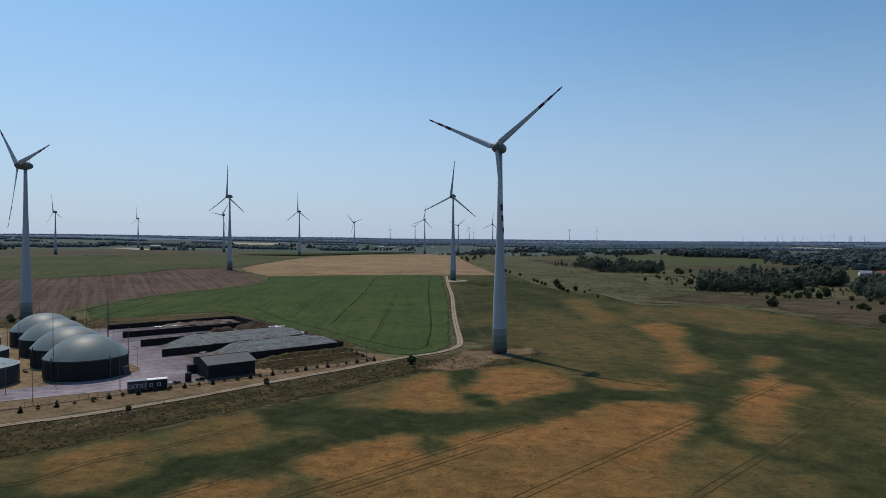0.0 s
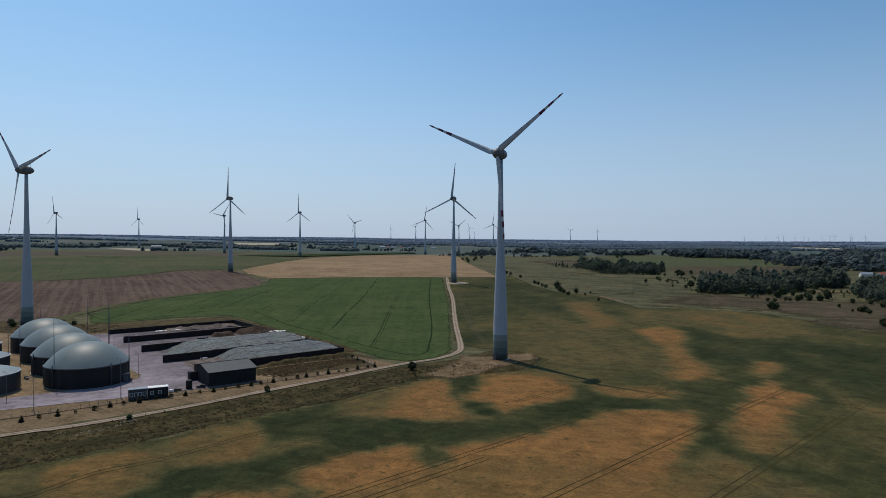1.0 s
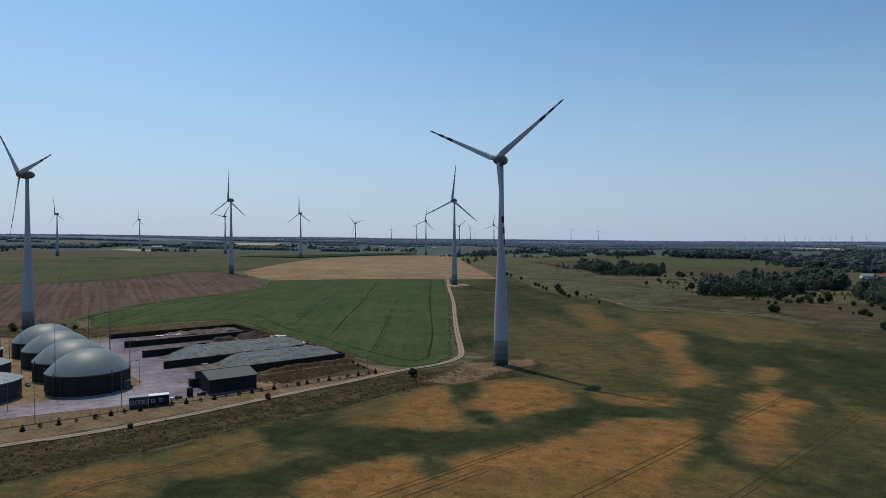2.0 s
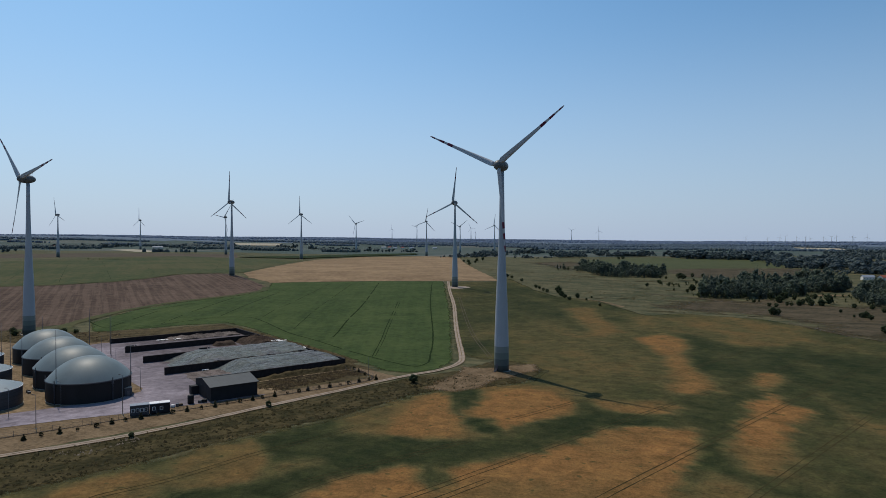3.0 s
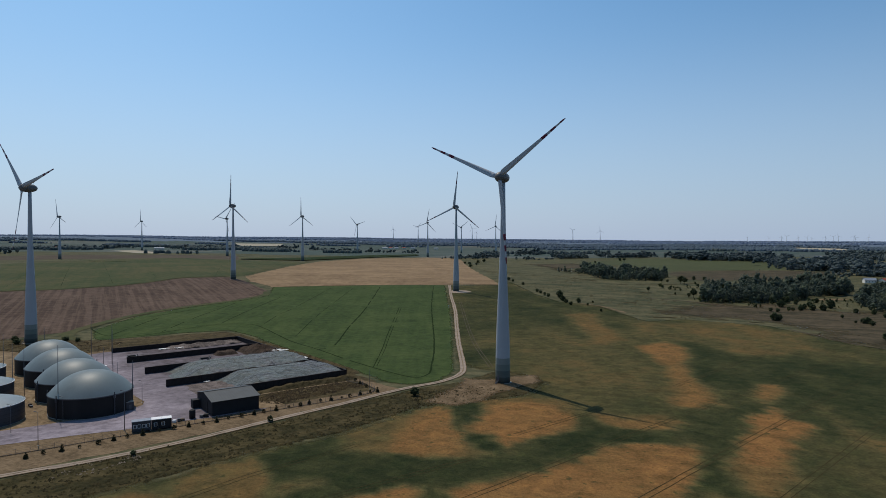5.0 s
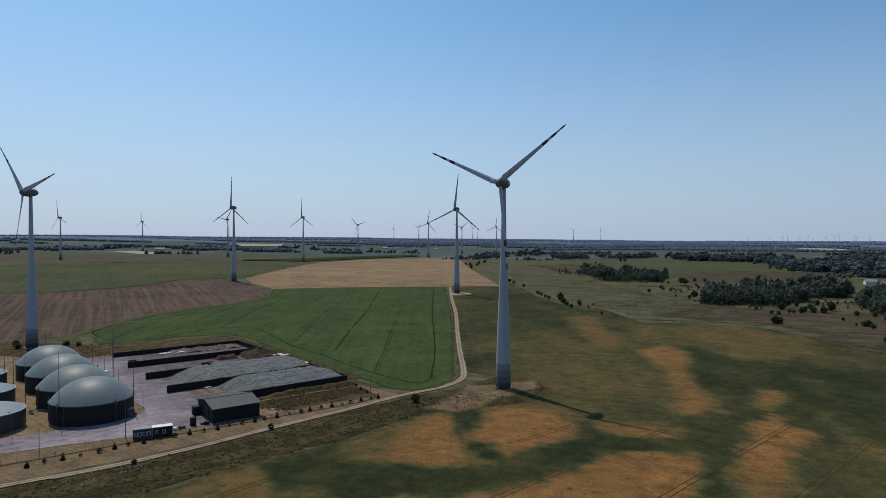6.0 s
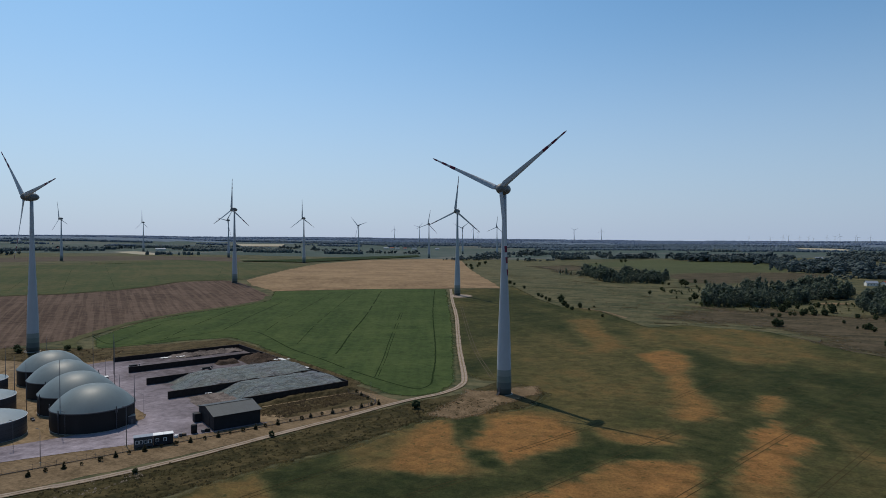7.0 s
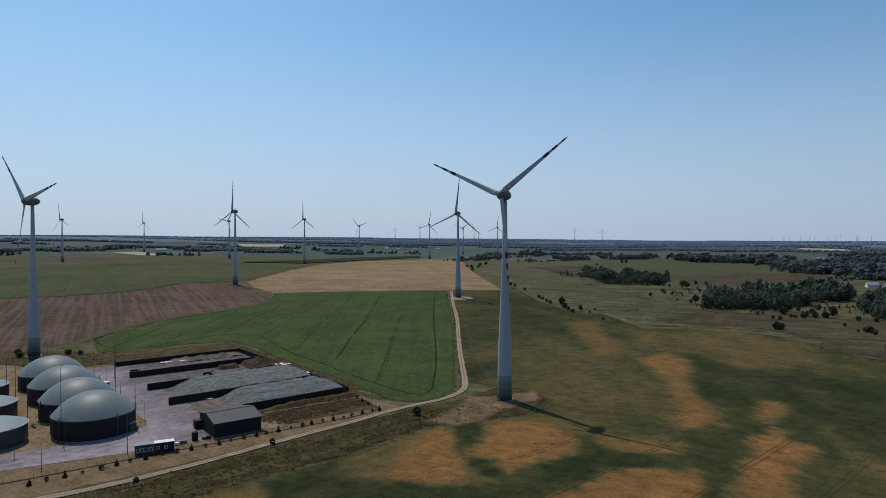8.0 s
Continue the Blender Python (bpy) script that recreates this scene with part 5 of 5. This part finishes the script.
def crown(shape, clumps, per=6, sub=True):
    """Crown of unit height as arrays. shape: 'round', 'cone' or 'bush'."""
    cs, rs = [], []
    for _ in range(clumps):
        if shape == "cone":
            z = rng.uniform(0.06, 1) ** 1.25
            r = 0.19 * (1 - z) ** 0.8 + 0.015
            a = rng.uniform(0, 6.283)
            q = r * rng.uniform(0.3, 1)
            cs.append((q * math.cos(a), q * math.sin(a), z * 0.95)), rs.append(0.035 + 0.075 * (1 - z))
        else:
            d = rng.normal(size=3)
            d /= np.linalg.norm(d)
            q = rng.uniform(0.35, 1) ** 0.6
            wide, mid, tall = {"round": (0.34, 0.62, 0.34), "tall": (0.19, 0.56, 0.42), "bush": (0.50, 0.46, 0.44)}[shape]
            cs.append((d[0] * q * wide, d[1] * q * wide, mid + d[2] * q * tall)), rs.append(rng.uniform(0.07, 0.14) * {"round": 1.0, "tall": 0.8, "bush": 1.25}[shape])
    cs, rs = np.array(cs), np.array(rs) * max(1.0, (30 / clumps) ** 0.5)
    vs, fs, n = [], [], 0
    for c, r in zip(cs, rs):
        v = LUMP_V * r * rng.uniform(0.7, 1.15, (len(LUMP_V), 1)) * (1, 1, 0.8) + c
        vs.append(v), fs.append(LUMP_F + n)
        n += len(v)
    if per:
        v, f = leaf_cards(cs, float(rs.mean()) * 1.15, per)
        vs.append(v), fs.append(f + n)
    return np.concatenate(vs), np.concatenate(fs)


def mesh_of(name, v, f, mat):
    me = bpy.data.meshes.new(name)
    me.from_pydata(v.tolist(), [], f.tolist())
    me.materials.append(mat)
    me.polygons.foreach_set("use_smooth", [True] * len(me.polygons))
    return me


def trunk_mesh(h, r):
    bm = rod(bmesh.new(), (0, 0, -0.1), (0.02 * h, 0, h * 0.35), r, r * 0.75, 7)
    rod(bm, (0.02 * h, 0, h * 0.34), (0, 0.02 * h, h * 0.8), r * 0.75, r * 0.2, 6)
    for k in range(5):
        a = k * 1.3
        rod(bm, (0.01 * h, 0, h * (0.28 + 0.07 * k)), (math.cos(a) * h * 0.2, math.sin(a) * h * 0.2, h * (0.5 + 0.07 * k)), r * 0.4, r * 0.1, 5)
    me = bpy.data.meshes.new("trunk")
    bm.to_mesh(me)
    bm.free()
    me.materials.append(M["bark"])
    return me


def tree_kind(name, shape, mat, label, category, clumps, trunk):
    v, f = crown(shape, clumps, 12)
    return name, mesh_of("crown", v, f, mat), trunk_mesh(1.0, trunk), label, category


def plant_tree(kind, x, y, h, group="", spread=1.0):
    name, c, tr, label, category = kind
    t = thing(name, pose(x, y, height(x, y) + 0.1, 0, 0, rng.uniform(0, 360)), label, category, group)
    t.scale = (h * spread, h * spread, h)
    part_mesh("trunk", tr, None, t)
    part_mesh("crown", c, None, t)
    return t


M["shrub"] = foliage("shrub_needles", (0.034, 0.036, 0.018), (0.056, 0.056, 0.028), (0.090, 0.080, 0.042))
SPRUCE = [tree_kind("young_conifer", "cone", M["shrub"], "small dark young conifer beside the fence", "conifer", 60, 0.02) for _ in range(3)]
BUSH = [tree_kind("bush", "bush", M["leaf"], "dense dark green bush in the meadow", "bush", 60, 0.03) for _ in range(4)]
ROUND = [tree_kind("tree", "round", M["leaf"], "broad-leaved tree with an uneven crown", "tree", 44, 0.025) for _ in range(4)]
SHRUB = [tree_kind("young_conifer", "bush", M["shrub"], "small rounded brownish young conifer beside the fence", "conifer", 30, 0.02) for _ in range(3)]
SHRUBS = [(-132, 194), (-129, 198), (-125, 201), (-121, 204), (-117, 208), (-114, 212), (-111, 215), (-107, 218), (-103, 222), (-99, 225), (-95, 228), (-91, 231), (-87, 234), (-84, 238), (-80, 241), (-76, 244), (-73, 247), (-69, 250),
          (-65, 254), (-61, 257), (-58, 260), (-54, 264), (-50, 266), (-46, 269), (-43, 272), (-39, 276), (-35, 279), (-32, 281),
          (-47, 309), (-45, 303), (-42, 297), (-38, 290)]
for i, (x, y) in enumerate(SHRUBS):
    plant_tree((SPRUCE[0], SHRUB[0], SPRUCE[1], SHRUB[1], SHRUB[2])[i % 5], x + 1.1, y - 1.3, (2.2, 1.5, 2.4, 1.2, 1.7)[i % 5], "young conifers along the fence", (1.6, 0.95, 1.5, 0.9, 1.0)[i % 5])
LONE = [(-14, 273, 4.2, 0.9), (-66, 233.5, 2.6, 0.8), (-99, 196, 1.8, 1.0), (-274, 397, 4.2, 1.0), (-268, 390, 3.6, 1.1), (-245, 402, 4.0, 1.0), (-238, 404, 3.0, 1.0)]
HEDGE = [(89, 901, 5.0), (93, 880, 4.0), (101, 831, 4.6), (108, 750, 4.1), (110, 736, 4.1), (112, 716, 4.6), (114, 704, 4.6), (126, 701, 8.4), (124, 671, 6.2), (124, 654, 4.9), (126, 638, 4.1), (138, 658, 5.5), (143, 637, 3.0), (154, 662, 2.5), (146, 594, 3.3)]
MEADOW = [(295, 566, 7.6), (300, 568, 6.4), (326, 634, 4.5), (331, 630, 4.5), (356, 671, 8.3), (349, 643, 4.7), (354, 644, 4.0), (363, 646, 6.8), (373, 658, 6.2), (389, 676, 7.1), (376, 648, 7.5), (388, 650, 7.6), (406, 668, 10.7), (372, 593, 3.8), (410, 632, 5.5), (369, 558, 5.5), (373, 558, 6.1), (368, 545, 4.8), (422, 623, 5.5), (417, 598, 5.3), (364, 561, 2.4), (324, 462, 7.2), (387, 699, 6.6), (382, 710, 8.8), (419, 715, 6.0)]
STRAY = [(342, 923, 12.6), (344, 913, 10.7), (378, 965, 8.5), (253, 790, 6.8), (283, 737, 6.5), (289, 738, 11.6), (276, 761, 3.7), (353, 896, 5.3), (320, 939, 6.3), (325, 929, 5.4), (395, 968, 7.6)]
SMALL_TREES = [(434, 1580, 10), (445, 1581, 10), (349, 1484, 6), (47, 1273, 9), (70, 1386, 9), (46, 1183, 8), (62, 1300, 7), (85, 1420, 10), (40, 1340, 7)]
for i, (x, y, h, w) in enumerate(LONE):
    plant_tree(BUSH[i % 4], x, y, h, "scattered bushes", w)
for i, (x, y, h) in enumerate(HEDGE + MEADOW):
    plant_tree(BUSH[i % 4], x, y, h, "scattered bushes", rng.uniform(0.7, 1.0))
for i, (x, y, h) in enumerate(STRAY):
    plant_tree(ROUND[i % 4], x, y, h, "scattered trees", rng.uniform(0.8, 1.1))
for i, (x, y, h) in enumerate(SMALL_TREES):
    plant_tree(ROUND[i % 4], x, y, h, "scattered trees", 1.1)


def inside(p, poly):
    hit = False
    for (x0, y0), (x1, y1) in zip(poly, poly[1:] + poly[:1]):
        if (y0 > p[1]) != (y1 > p[1]) and p[0] < (x1 - x0) * (p[1] - y0) / (y1 - y0) + x0:
            hit = not hit
    return hit


def wood(name, places, lo, hi, mat, label, clumps=12, per=3, cone=0.35, kinds=6, category="wood", wide=(0.65, 1.2)):
    """A stand of trees, joined: nobody could count them."""
    stock = [crown("cone" if k < kinds * cone else "tall" if k < kinds * (cone + 0.3) else "round", clumps, per) for k in range(kinds)]
    vs, fs, n = [], [], 0
    for x, y in places:
        v, f = stock[rng.integers(kinds)]
        h, w, a = (lo + (hi - lo) * rng.uniform() ** 1.4) * (0.92 + 0.85 * noise.noise(Vector((x * 0.035, y * 0.035, 2.0)))), rng.uniform(*wide), rng.uniform(0, 6.283)
        ca, sa = math.cos(a), math.sin(a)
        q = np.stack([(v[:, 0] * ca - v[:, 1] * sa) * h * w + x, (v[:, 0] * sa + v[:, 1] * ca) * h * w + y, v[:, 2] * h * 1.03 - 0.06 * h + height(x, y)], 1)
        vs.append(q), fs.append(f + n)
        n += len(q)
    ob = new(name, mesh_of(name, np.concatenate(vs), np.concatenate(fs), mat))
    return tagged(ob, label, category, kind="stuff")


def scatter(poly, spacing):
    xs, ys = [p[0] for p in poly], [p[1] for p in poly]
    out = []
    for y in np.arange(min(ys), max(ys), spacing):
        for x in np.arange(min(xs), max(xs), spacing):
            p = (x + rng.uniform(-0.5, 0.5) * spacing, y + rng.uniform(-0.5, 0.5) * spacing)
            if inside(p, poly) and noise.noise(Vector((p[0] * 0.06, p[1] * 0.06, 6.0))) > -0.22:
                out.append(p)
    return out


def row_of(a, b, count, width):
    return [(a[0] + (b[0] - a[0]) * u + rng.normal() * width, a[1] + (b[1] - a[1]) * u + rng.normal() * width) for u in rng.uniform(0, 1, count)]


wood("wood", scatter([(282, 700), (297, 695), (331, 706), (354, 702), (386, 715), (421, 748), (454, 773), (501, 790), (560, 865), (500, 880), (457, 867), (392, 827), (335, 815)], 3.7), 6, 21, M["needle"], "mixed wood of dark conifers and birches", 26, 10, 0.35, 14, wide=(0.42, 0.85))
wood("wood", scatter([(448, 689), (437, 652), (445, 640), (480, 670), (565, 800), (600, 880), (535, 800), (489, 756)], 4.4), 6, 16, M["needle"], "dark wood edge beside the meadow", 24, 10, 0.2, 10, wide=(0.55, 1.0))
wood("undergrowth", row_of((284, 697), (420, 738), 90, 6) + row_of((300, 690), (470, 735), 40, 12) + row_of((330, 690), (470, 660), 24, 14) + row_of((440, 648), (560, 770), 40, 8) + row_of((290, 830), (350, 860), 30, 10), 2, 6, M["leaf"], "low shrubs along the foot of the wood", 18, 8, 0.0, 8, "scrub")
wood("wood", scatter([(236, 1131), (239, 975), (260, 949), (330, 971), (362, 1035), (378, 1075), (340, 1105), (270, 1125)], 5.2) + row_of((206, 1135), (240, 1070), 16, 6), 7, 17, M["needle"], "small dark green wood in the meadow", 20, 8, 0.3, 10, wide=(0.5, 0.95))
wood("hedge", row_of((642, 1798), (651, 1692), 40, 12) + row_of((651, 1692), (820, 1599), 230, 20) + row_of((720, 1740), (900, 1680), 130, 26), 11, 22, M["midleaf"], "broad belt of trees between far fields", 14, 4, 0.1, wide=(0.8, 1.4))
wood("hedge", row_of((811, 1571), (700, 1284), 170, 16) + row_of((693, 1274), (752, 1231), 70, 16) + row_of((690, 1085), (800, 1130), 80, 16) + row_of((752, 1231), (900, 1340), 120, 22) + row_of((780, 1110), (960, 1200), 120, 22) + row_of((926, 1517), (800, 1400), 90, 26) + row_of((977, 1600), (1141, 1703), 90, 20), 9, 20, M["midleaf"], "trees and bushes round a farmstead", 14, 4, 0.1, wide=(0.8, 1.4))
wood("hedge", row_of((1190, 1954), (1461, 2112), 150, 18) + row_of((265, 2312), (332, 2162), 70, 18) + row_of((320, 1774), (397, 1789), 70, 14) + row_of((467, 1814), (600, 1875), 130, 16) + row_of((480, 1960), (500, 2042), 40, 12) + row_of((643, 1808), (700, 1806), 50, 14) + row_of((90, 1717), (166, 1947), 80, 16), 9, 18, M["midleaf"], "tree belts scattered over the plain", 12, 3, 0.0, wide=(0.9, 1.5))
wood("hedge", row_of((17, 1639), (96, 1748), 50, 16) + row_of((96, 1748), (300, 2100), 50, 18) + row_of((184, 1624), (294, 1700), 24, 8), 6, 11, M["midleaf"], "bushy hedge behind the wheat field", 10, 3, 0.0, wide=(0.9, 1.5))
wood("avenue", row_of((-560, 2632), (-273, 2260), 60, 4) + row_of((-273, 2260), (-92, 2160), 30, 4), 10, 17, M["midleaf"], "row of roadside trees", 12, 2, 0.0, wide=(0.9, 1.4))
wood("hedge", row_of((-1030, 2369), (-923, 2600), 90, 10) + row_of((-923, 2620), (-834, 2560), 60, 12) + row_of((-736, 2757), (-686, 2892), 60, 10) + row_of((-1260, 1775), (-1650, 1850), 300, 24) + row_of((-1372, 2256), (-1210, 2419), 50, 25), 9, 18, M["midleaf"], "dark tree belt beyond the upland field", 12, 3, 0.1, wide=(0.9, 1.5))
wood("hedge", row_of((-745, 1314), (-664, 1309), 26, 3), 2, 4, M["leaf"], "low row of bushes on the upland", 12, 4, 0.0, 4)
FOREST_EDGE = [(-3000, 3700), (-400, 3500), (150, 3450), (330, 3300), (498, 2908), (765, 2950), (908, 2800), (1103, 2740), (1300, 2700), (1537, 2660), (1748, 2720), (4000, 2800)]
CLEARINGS = [[(-1130, 3250), (-860, 3350), (-770, 3040), (-960, 2930)], [(1520, 2740), (1730, 2620), (1840, 2900), (1690, 3120)], [(300, 1400), (560, 1760), (800, 1590), (670, 1250)]]


def forest_line(x):
    for (x0, y0), (x1, y1) in zip(FOREST_EDGE, FOREST_EDGE[1:]):
        if x0 <= x <= x1:
            return y0 + (y1 - y0) * (x - x0) / (x1 - x0)
    return 3700


def far_stand(name, tries, r0, r1, lo, hi, mat, label, need, spread=0.5):
    """Distant woods: small domed crowns, close together behind the forest's edge and in belts before it."""
    spots = []
    for _ in range(tries):
        r, a = math.sqrt(rng.uniform(r0 ** 2, r1 ** 2)), rng.uniform(-0.66, 0.66)
        x, y = r * math.sin(a), r * math.cos(a)
        wooded = noise.noise(Vector((x * 0.0011 + 3.7, y * 0.0042, 1.3))) + 0.5 * noise.noise(Vector((x * 0.004, y * 0.013, 4.1)))
        if wooded < need - 0.48 * smooth_step(-60, 120, y - forest_line(x)) or any(inside((x, y), q) for q in CLEARINGS):
            continue
        spots.append((x, y, height(x, y)))
    p, n = np.array(spots), len(spots)
    turn = np.arange(5) * 1.2566
    ring = np.stack([np.cos(turn), np.sin(turn), np.zeros(5)], 1)
    unit = np.concatenate([ring * 0.9, ring * 0.8 + (0, 0, 0.6), [(0, 0, 1.0)]])
    side = [(i, (i + 1) % 5, 5 + (i + 1) % 5) for i in range(5)] + [(i, 5 + (i + 1) % 5, 5 + i) for i in range(5)] + [(5 + i, 5 + (i + 1) % 5, 10) for i in range(5)]
    h = rng.uniform(lo, hi, (n, 1, 1))
    w = rng.uniform(0.7, 1.3, (n, 1, 1)) * spread
    v = unit[None] * rng.uniform(0.75, 1.2, (n, 11, 1)) * np.concatenate([h * w, h * w, h], 2) + p[:, None, :]
    f = np.array(side)[None] + (np.arange(n) * 11)[:, None, None]
    return tagged(new(name, mesh_of(name, v.reshape(-1, 3), f.reshape(-1, 3), mat)), label, "wood", kind="stuff")


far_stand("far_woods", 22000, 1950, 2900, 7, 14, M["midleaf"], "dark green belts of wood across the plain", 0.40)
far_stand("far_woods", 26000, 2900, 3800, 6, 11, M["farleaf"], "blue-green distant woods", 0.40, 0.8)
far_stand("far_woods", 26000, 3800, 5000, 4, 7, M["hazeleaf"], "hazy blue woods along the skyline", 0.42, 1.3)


def scrub(name, tries, poly, lo, hi, mat, label, need=0.0, scale=0.02):
    """Low tufts and weeds over rough ground, too many to count."""
    xs, ys = [p[0] for p in poly], [p[1] for p in poly]
    tip = np.array([(1, 0, 0), (-0.5, 0.87, 0), (-0.5, -0.87, 0), (0, 0, 1)])
    side = np.array([(0, 1, 3), (1, 2, 3), (2, 0, 3)])
    vs, fs, n = [], [], 0
    for _ in range(tries):
        p = (rng.uniform(min(xs), max(xs)), rng.uniform(min(ys), max(ys)))
        if not inside(p, poly) or noise.noise(Vector((p[0] * scale, p[1] * scale * 0.5, 8.0))) < need:
            continue
        h, z = rng.uniform(lo, hi) * rng.uniform(0.6, 1.0), height(*p)
        for _ in range(3):
            vs.append(tip * rng.uniform(0.5, 1.1, (4, 3)) * h + rng.normal(size=3) * (h * 0.6, h * 0.6, 0) + (*p, z + 0.05)), fs.append(side + n)
            n += 4
    return tagged(new(name, mesh_of(name, np.concatenate(vs), np.concatenate(fs), mat)), label, "scrub", kind="stuff")


M["weed"] = foliage("weeds", (0.046, 0.046, 0.022), (0.080, 0.070, 0.036), (0.140, 0.110, 0.064))
M["dryweed"] = foliage("dry_weeds", (0.030, 0.024, 0.014), (0.056, 0.044, 0.026), (0.110, 0.084, 0.056))
scrub("bank_weeds", 4000, [(-207, 378), (-211, 419), (-232, 408), (-290, 404), (-380, 330), (-332, 300), (-268, 370), (-218, 360)], 0.3, 0.9, M["dryweed"], "weeds and brush behind the digesters", -0.2, 0.08)
scrub("meadow_scrub", 16000, [(180, 560), (262, 550), (300, 424), (520, 380), (760, 800), (500, 780), (345, 655), (280, 700), (240, 960), (60, 1150), (60, 900), (110, 720), (160, 640)], 0.25, 0.9, M["weed"], "low scrub and tussocks over the rough meadow", -0.05)
M["vergeweed"] = foliage("verge_weeds", (0.022, 0.024, 0.011), (0.042, 0.042, 0.020), (0.088, 0.074, 0.042))
scrub("verge_weeds", 26000, [(-250, 72), (-117, 182), (-78, 217), (-44, 254), (-14, 285), (18, 290), (36, 276), (20, 266), (0, 261), (-15, 249), (-37, 220), (-64, 197), (-90, 167), (-109, 150), (-160, 106), (-240, 38)], 0.2, 0.8, M["vergeweed"], "weeds and long grass on the roadside verge", -0.35, 0.06)
M["rubble"] = plain("pale_rubble", (0.13, 0.11, 0.09), 0.95, vary=0.4, scale=0.8)
scrub("rubble", 260, [(-114, 176), (-105, 179), (-93, 193), (-99, 198), (-110, 192)], 0.2, 0.6, M["rubble"], "pale rubble scattered on the verge", -0.1, 0.2)
scrub("bank_weeds", 5000, [(-92, 276), (-50, 311), (-36, 293), (-70, 258), (-80, 262)], 0.25, 0.8, M["dryweed"], "weeds on the bank beside the bunker", -0.2, 0.08)
scrub("bank_weeds", 6000, [(-50, 314), (-140, 422), (-200, 374), (-212, 388), (-145, 440), (-44, 320)], 0.25, 0.8, M["dryweed"], "weeds on the bank behind the bunker", -0.2, 0.08)


# ------------------------------------------------------------------ houses
def house(x, y, w, d, h, turn, roofmat, label):
    t = thing("house", pose(x, y, height(x, y), 0, 0, turn), label, "house")
    bm = boxed(0, 0, -0.5, w, d, h)
    part("wall", bm, M["render"], t)
    for side in (0, 1):
        bm = bmesh.new()
        y0, y1, rz = (-0.5, d / 2, h + d * 0.32) if side == 0 else (d + 0.5, d / 2, h + d * 0.32)
        a = [bm.verts.new(p) for p in ((-0.5, y0, h - 0.2), (w + 0.5, y0, h - 0.2), (w + 0.5, y1, rz), (-0.5, y1, rz))]
        b = [bm.verts.new(v.co + Vector((0, 0, 0.25))) for v in a]
        bm.faces.new(a[::-1]), bm.faces.new(b)
        for i in range(4):
            bm.faces.new((a[i], a[(i + 1) % 4], b[(i + 1) % 4], b[i]))
        bmesh.ops.recalc_face_normals(bm, faces=bm.faces[:])
        part("roof_slope", bm, roofmat, t)
    for gx0 in (0.0, w - 0.2):
        bm = bmesh.new()
        a = [bm.verts.new((gx0, yy, zz)) for yy, zz in ((0.2, h - 0.05), (d - 0.2, h - 0.05), (d / 2, h + d * 0.32 - 0.1))]
        b = [bm.verts.new(v.co + Vector((0.2, 0, 0))) for v in a]
        bm.faces.new(a[::-1]), bm.faces.new(b)
        for i in range(3):
            bm.faces.new((a[i], a[(i + 1) % 3], b[(i + 1) % 3], b[i]))
        bmesh.ops.recalc_face_normals(bm, faces=bm.faces[:])
        part("gable", bm, M["render"], t)
    for i in range(max(2, int(w / 4))):
        q = (i + 0.5) * w / max(2, int(w / 4))
        part("window", boxed(q - 0.6, -0.04, h * 0.35, q + 0.6, -0.003, h * 0.35 + 1.4), M["glass"], t)


house(634, 958, 16, 10, 4.5, -12, M["slate"], "long white farmhouse with a blue-grey roof")
house(660, 952, 14, 10, 4.5, 20, M["rooftile"], "white house with a red tiled roof")
for i, (x, y, w, r) in enumerate([(-1407, 2248, 30, 1), (-1360, 2300, 22, 0), (-1330, 2352, 18, 1), (-1055, 2275, 34, 0), (-309, 3050, 24, 0), (-280, 3080, 18, 1), (-250, 3040, 20, 0), (-215, 3070, 16, 1), (-170, 3060, 22, 0), (-60, 3060, 20, 0), (1010, 1740, 18, 0), (760, 1700, 22, 1)]):
    house(x, y, w, 11, 5, (i * 37) % 60 - 30, M["rooftile"] if r else M["slate"], "pale distant village house")
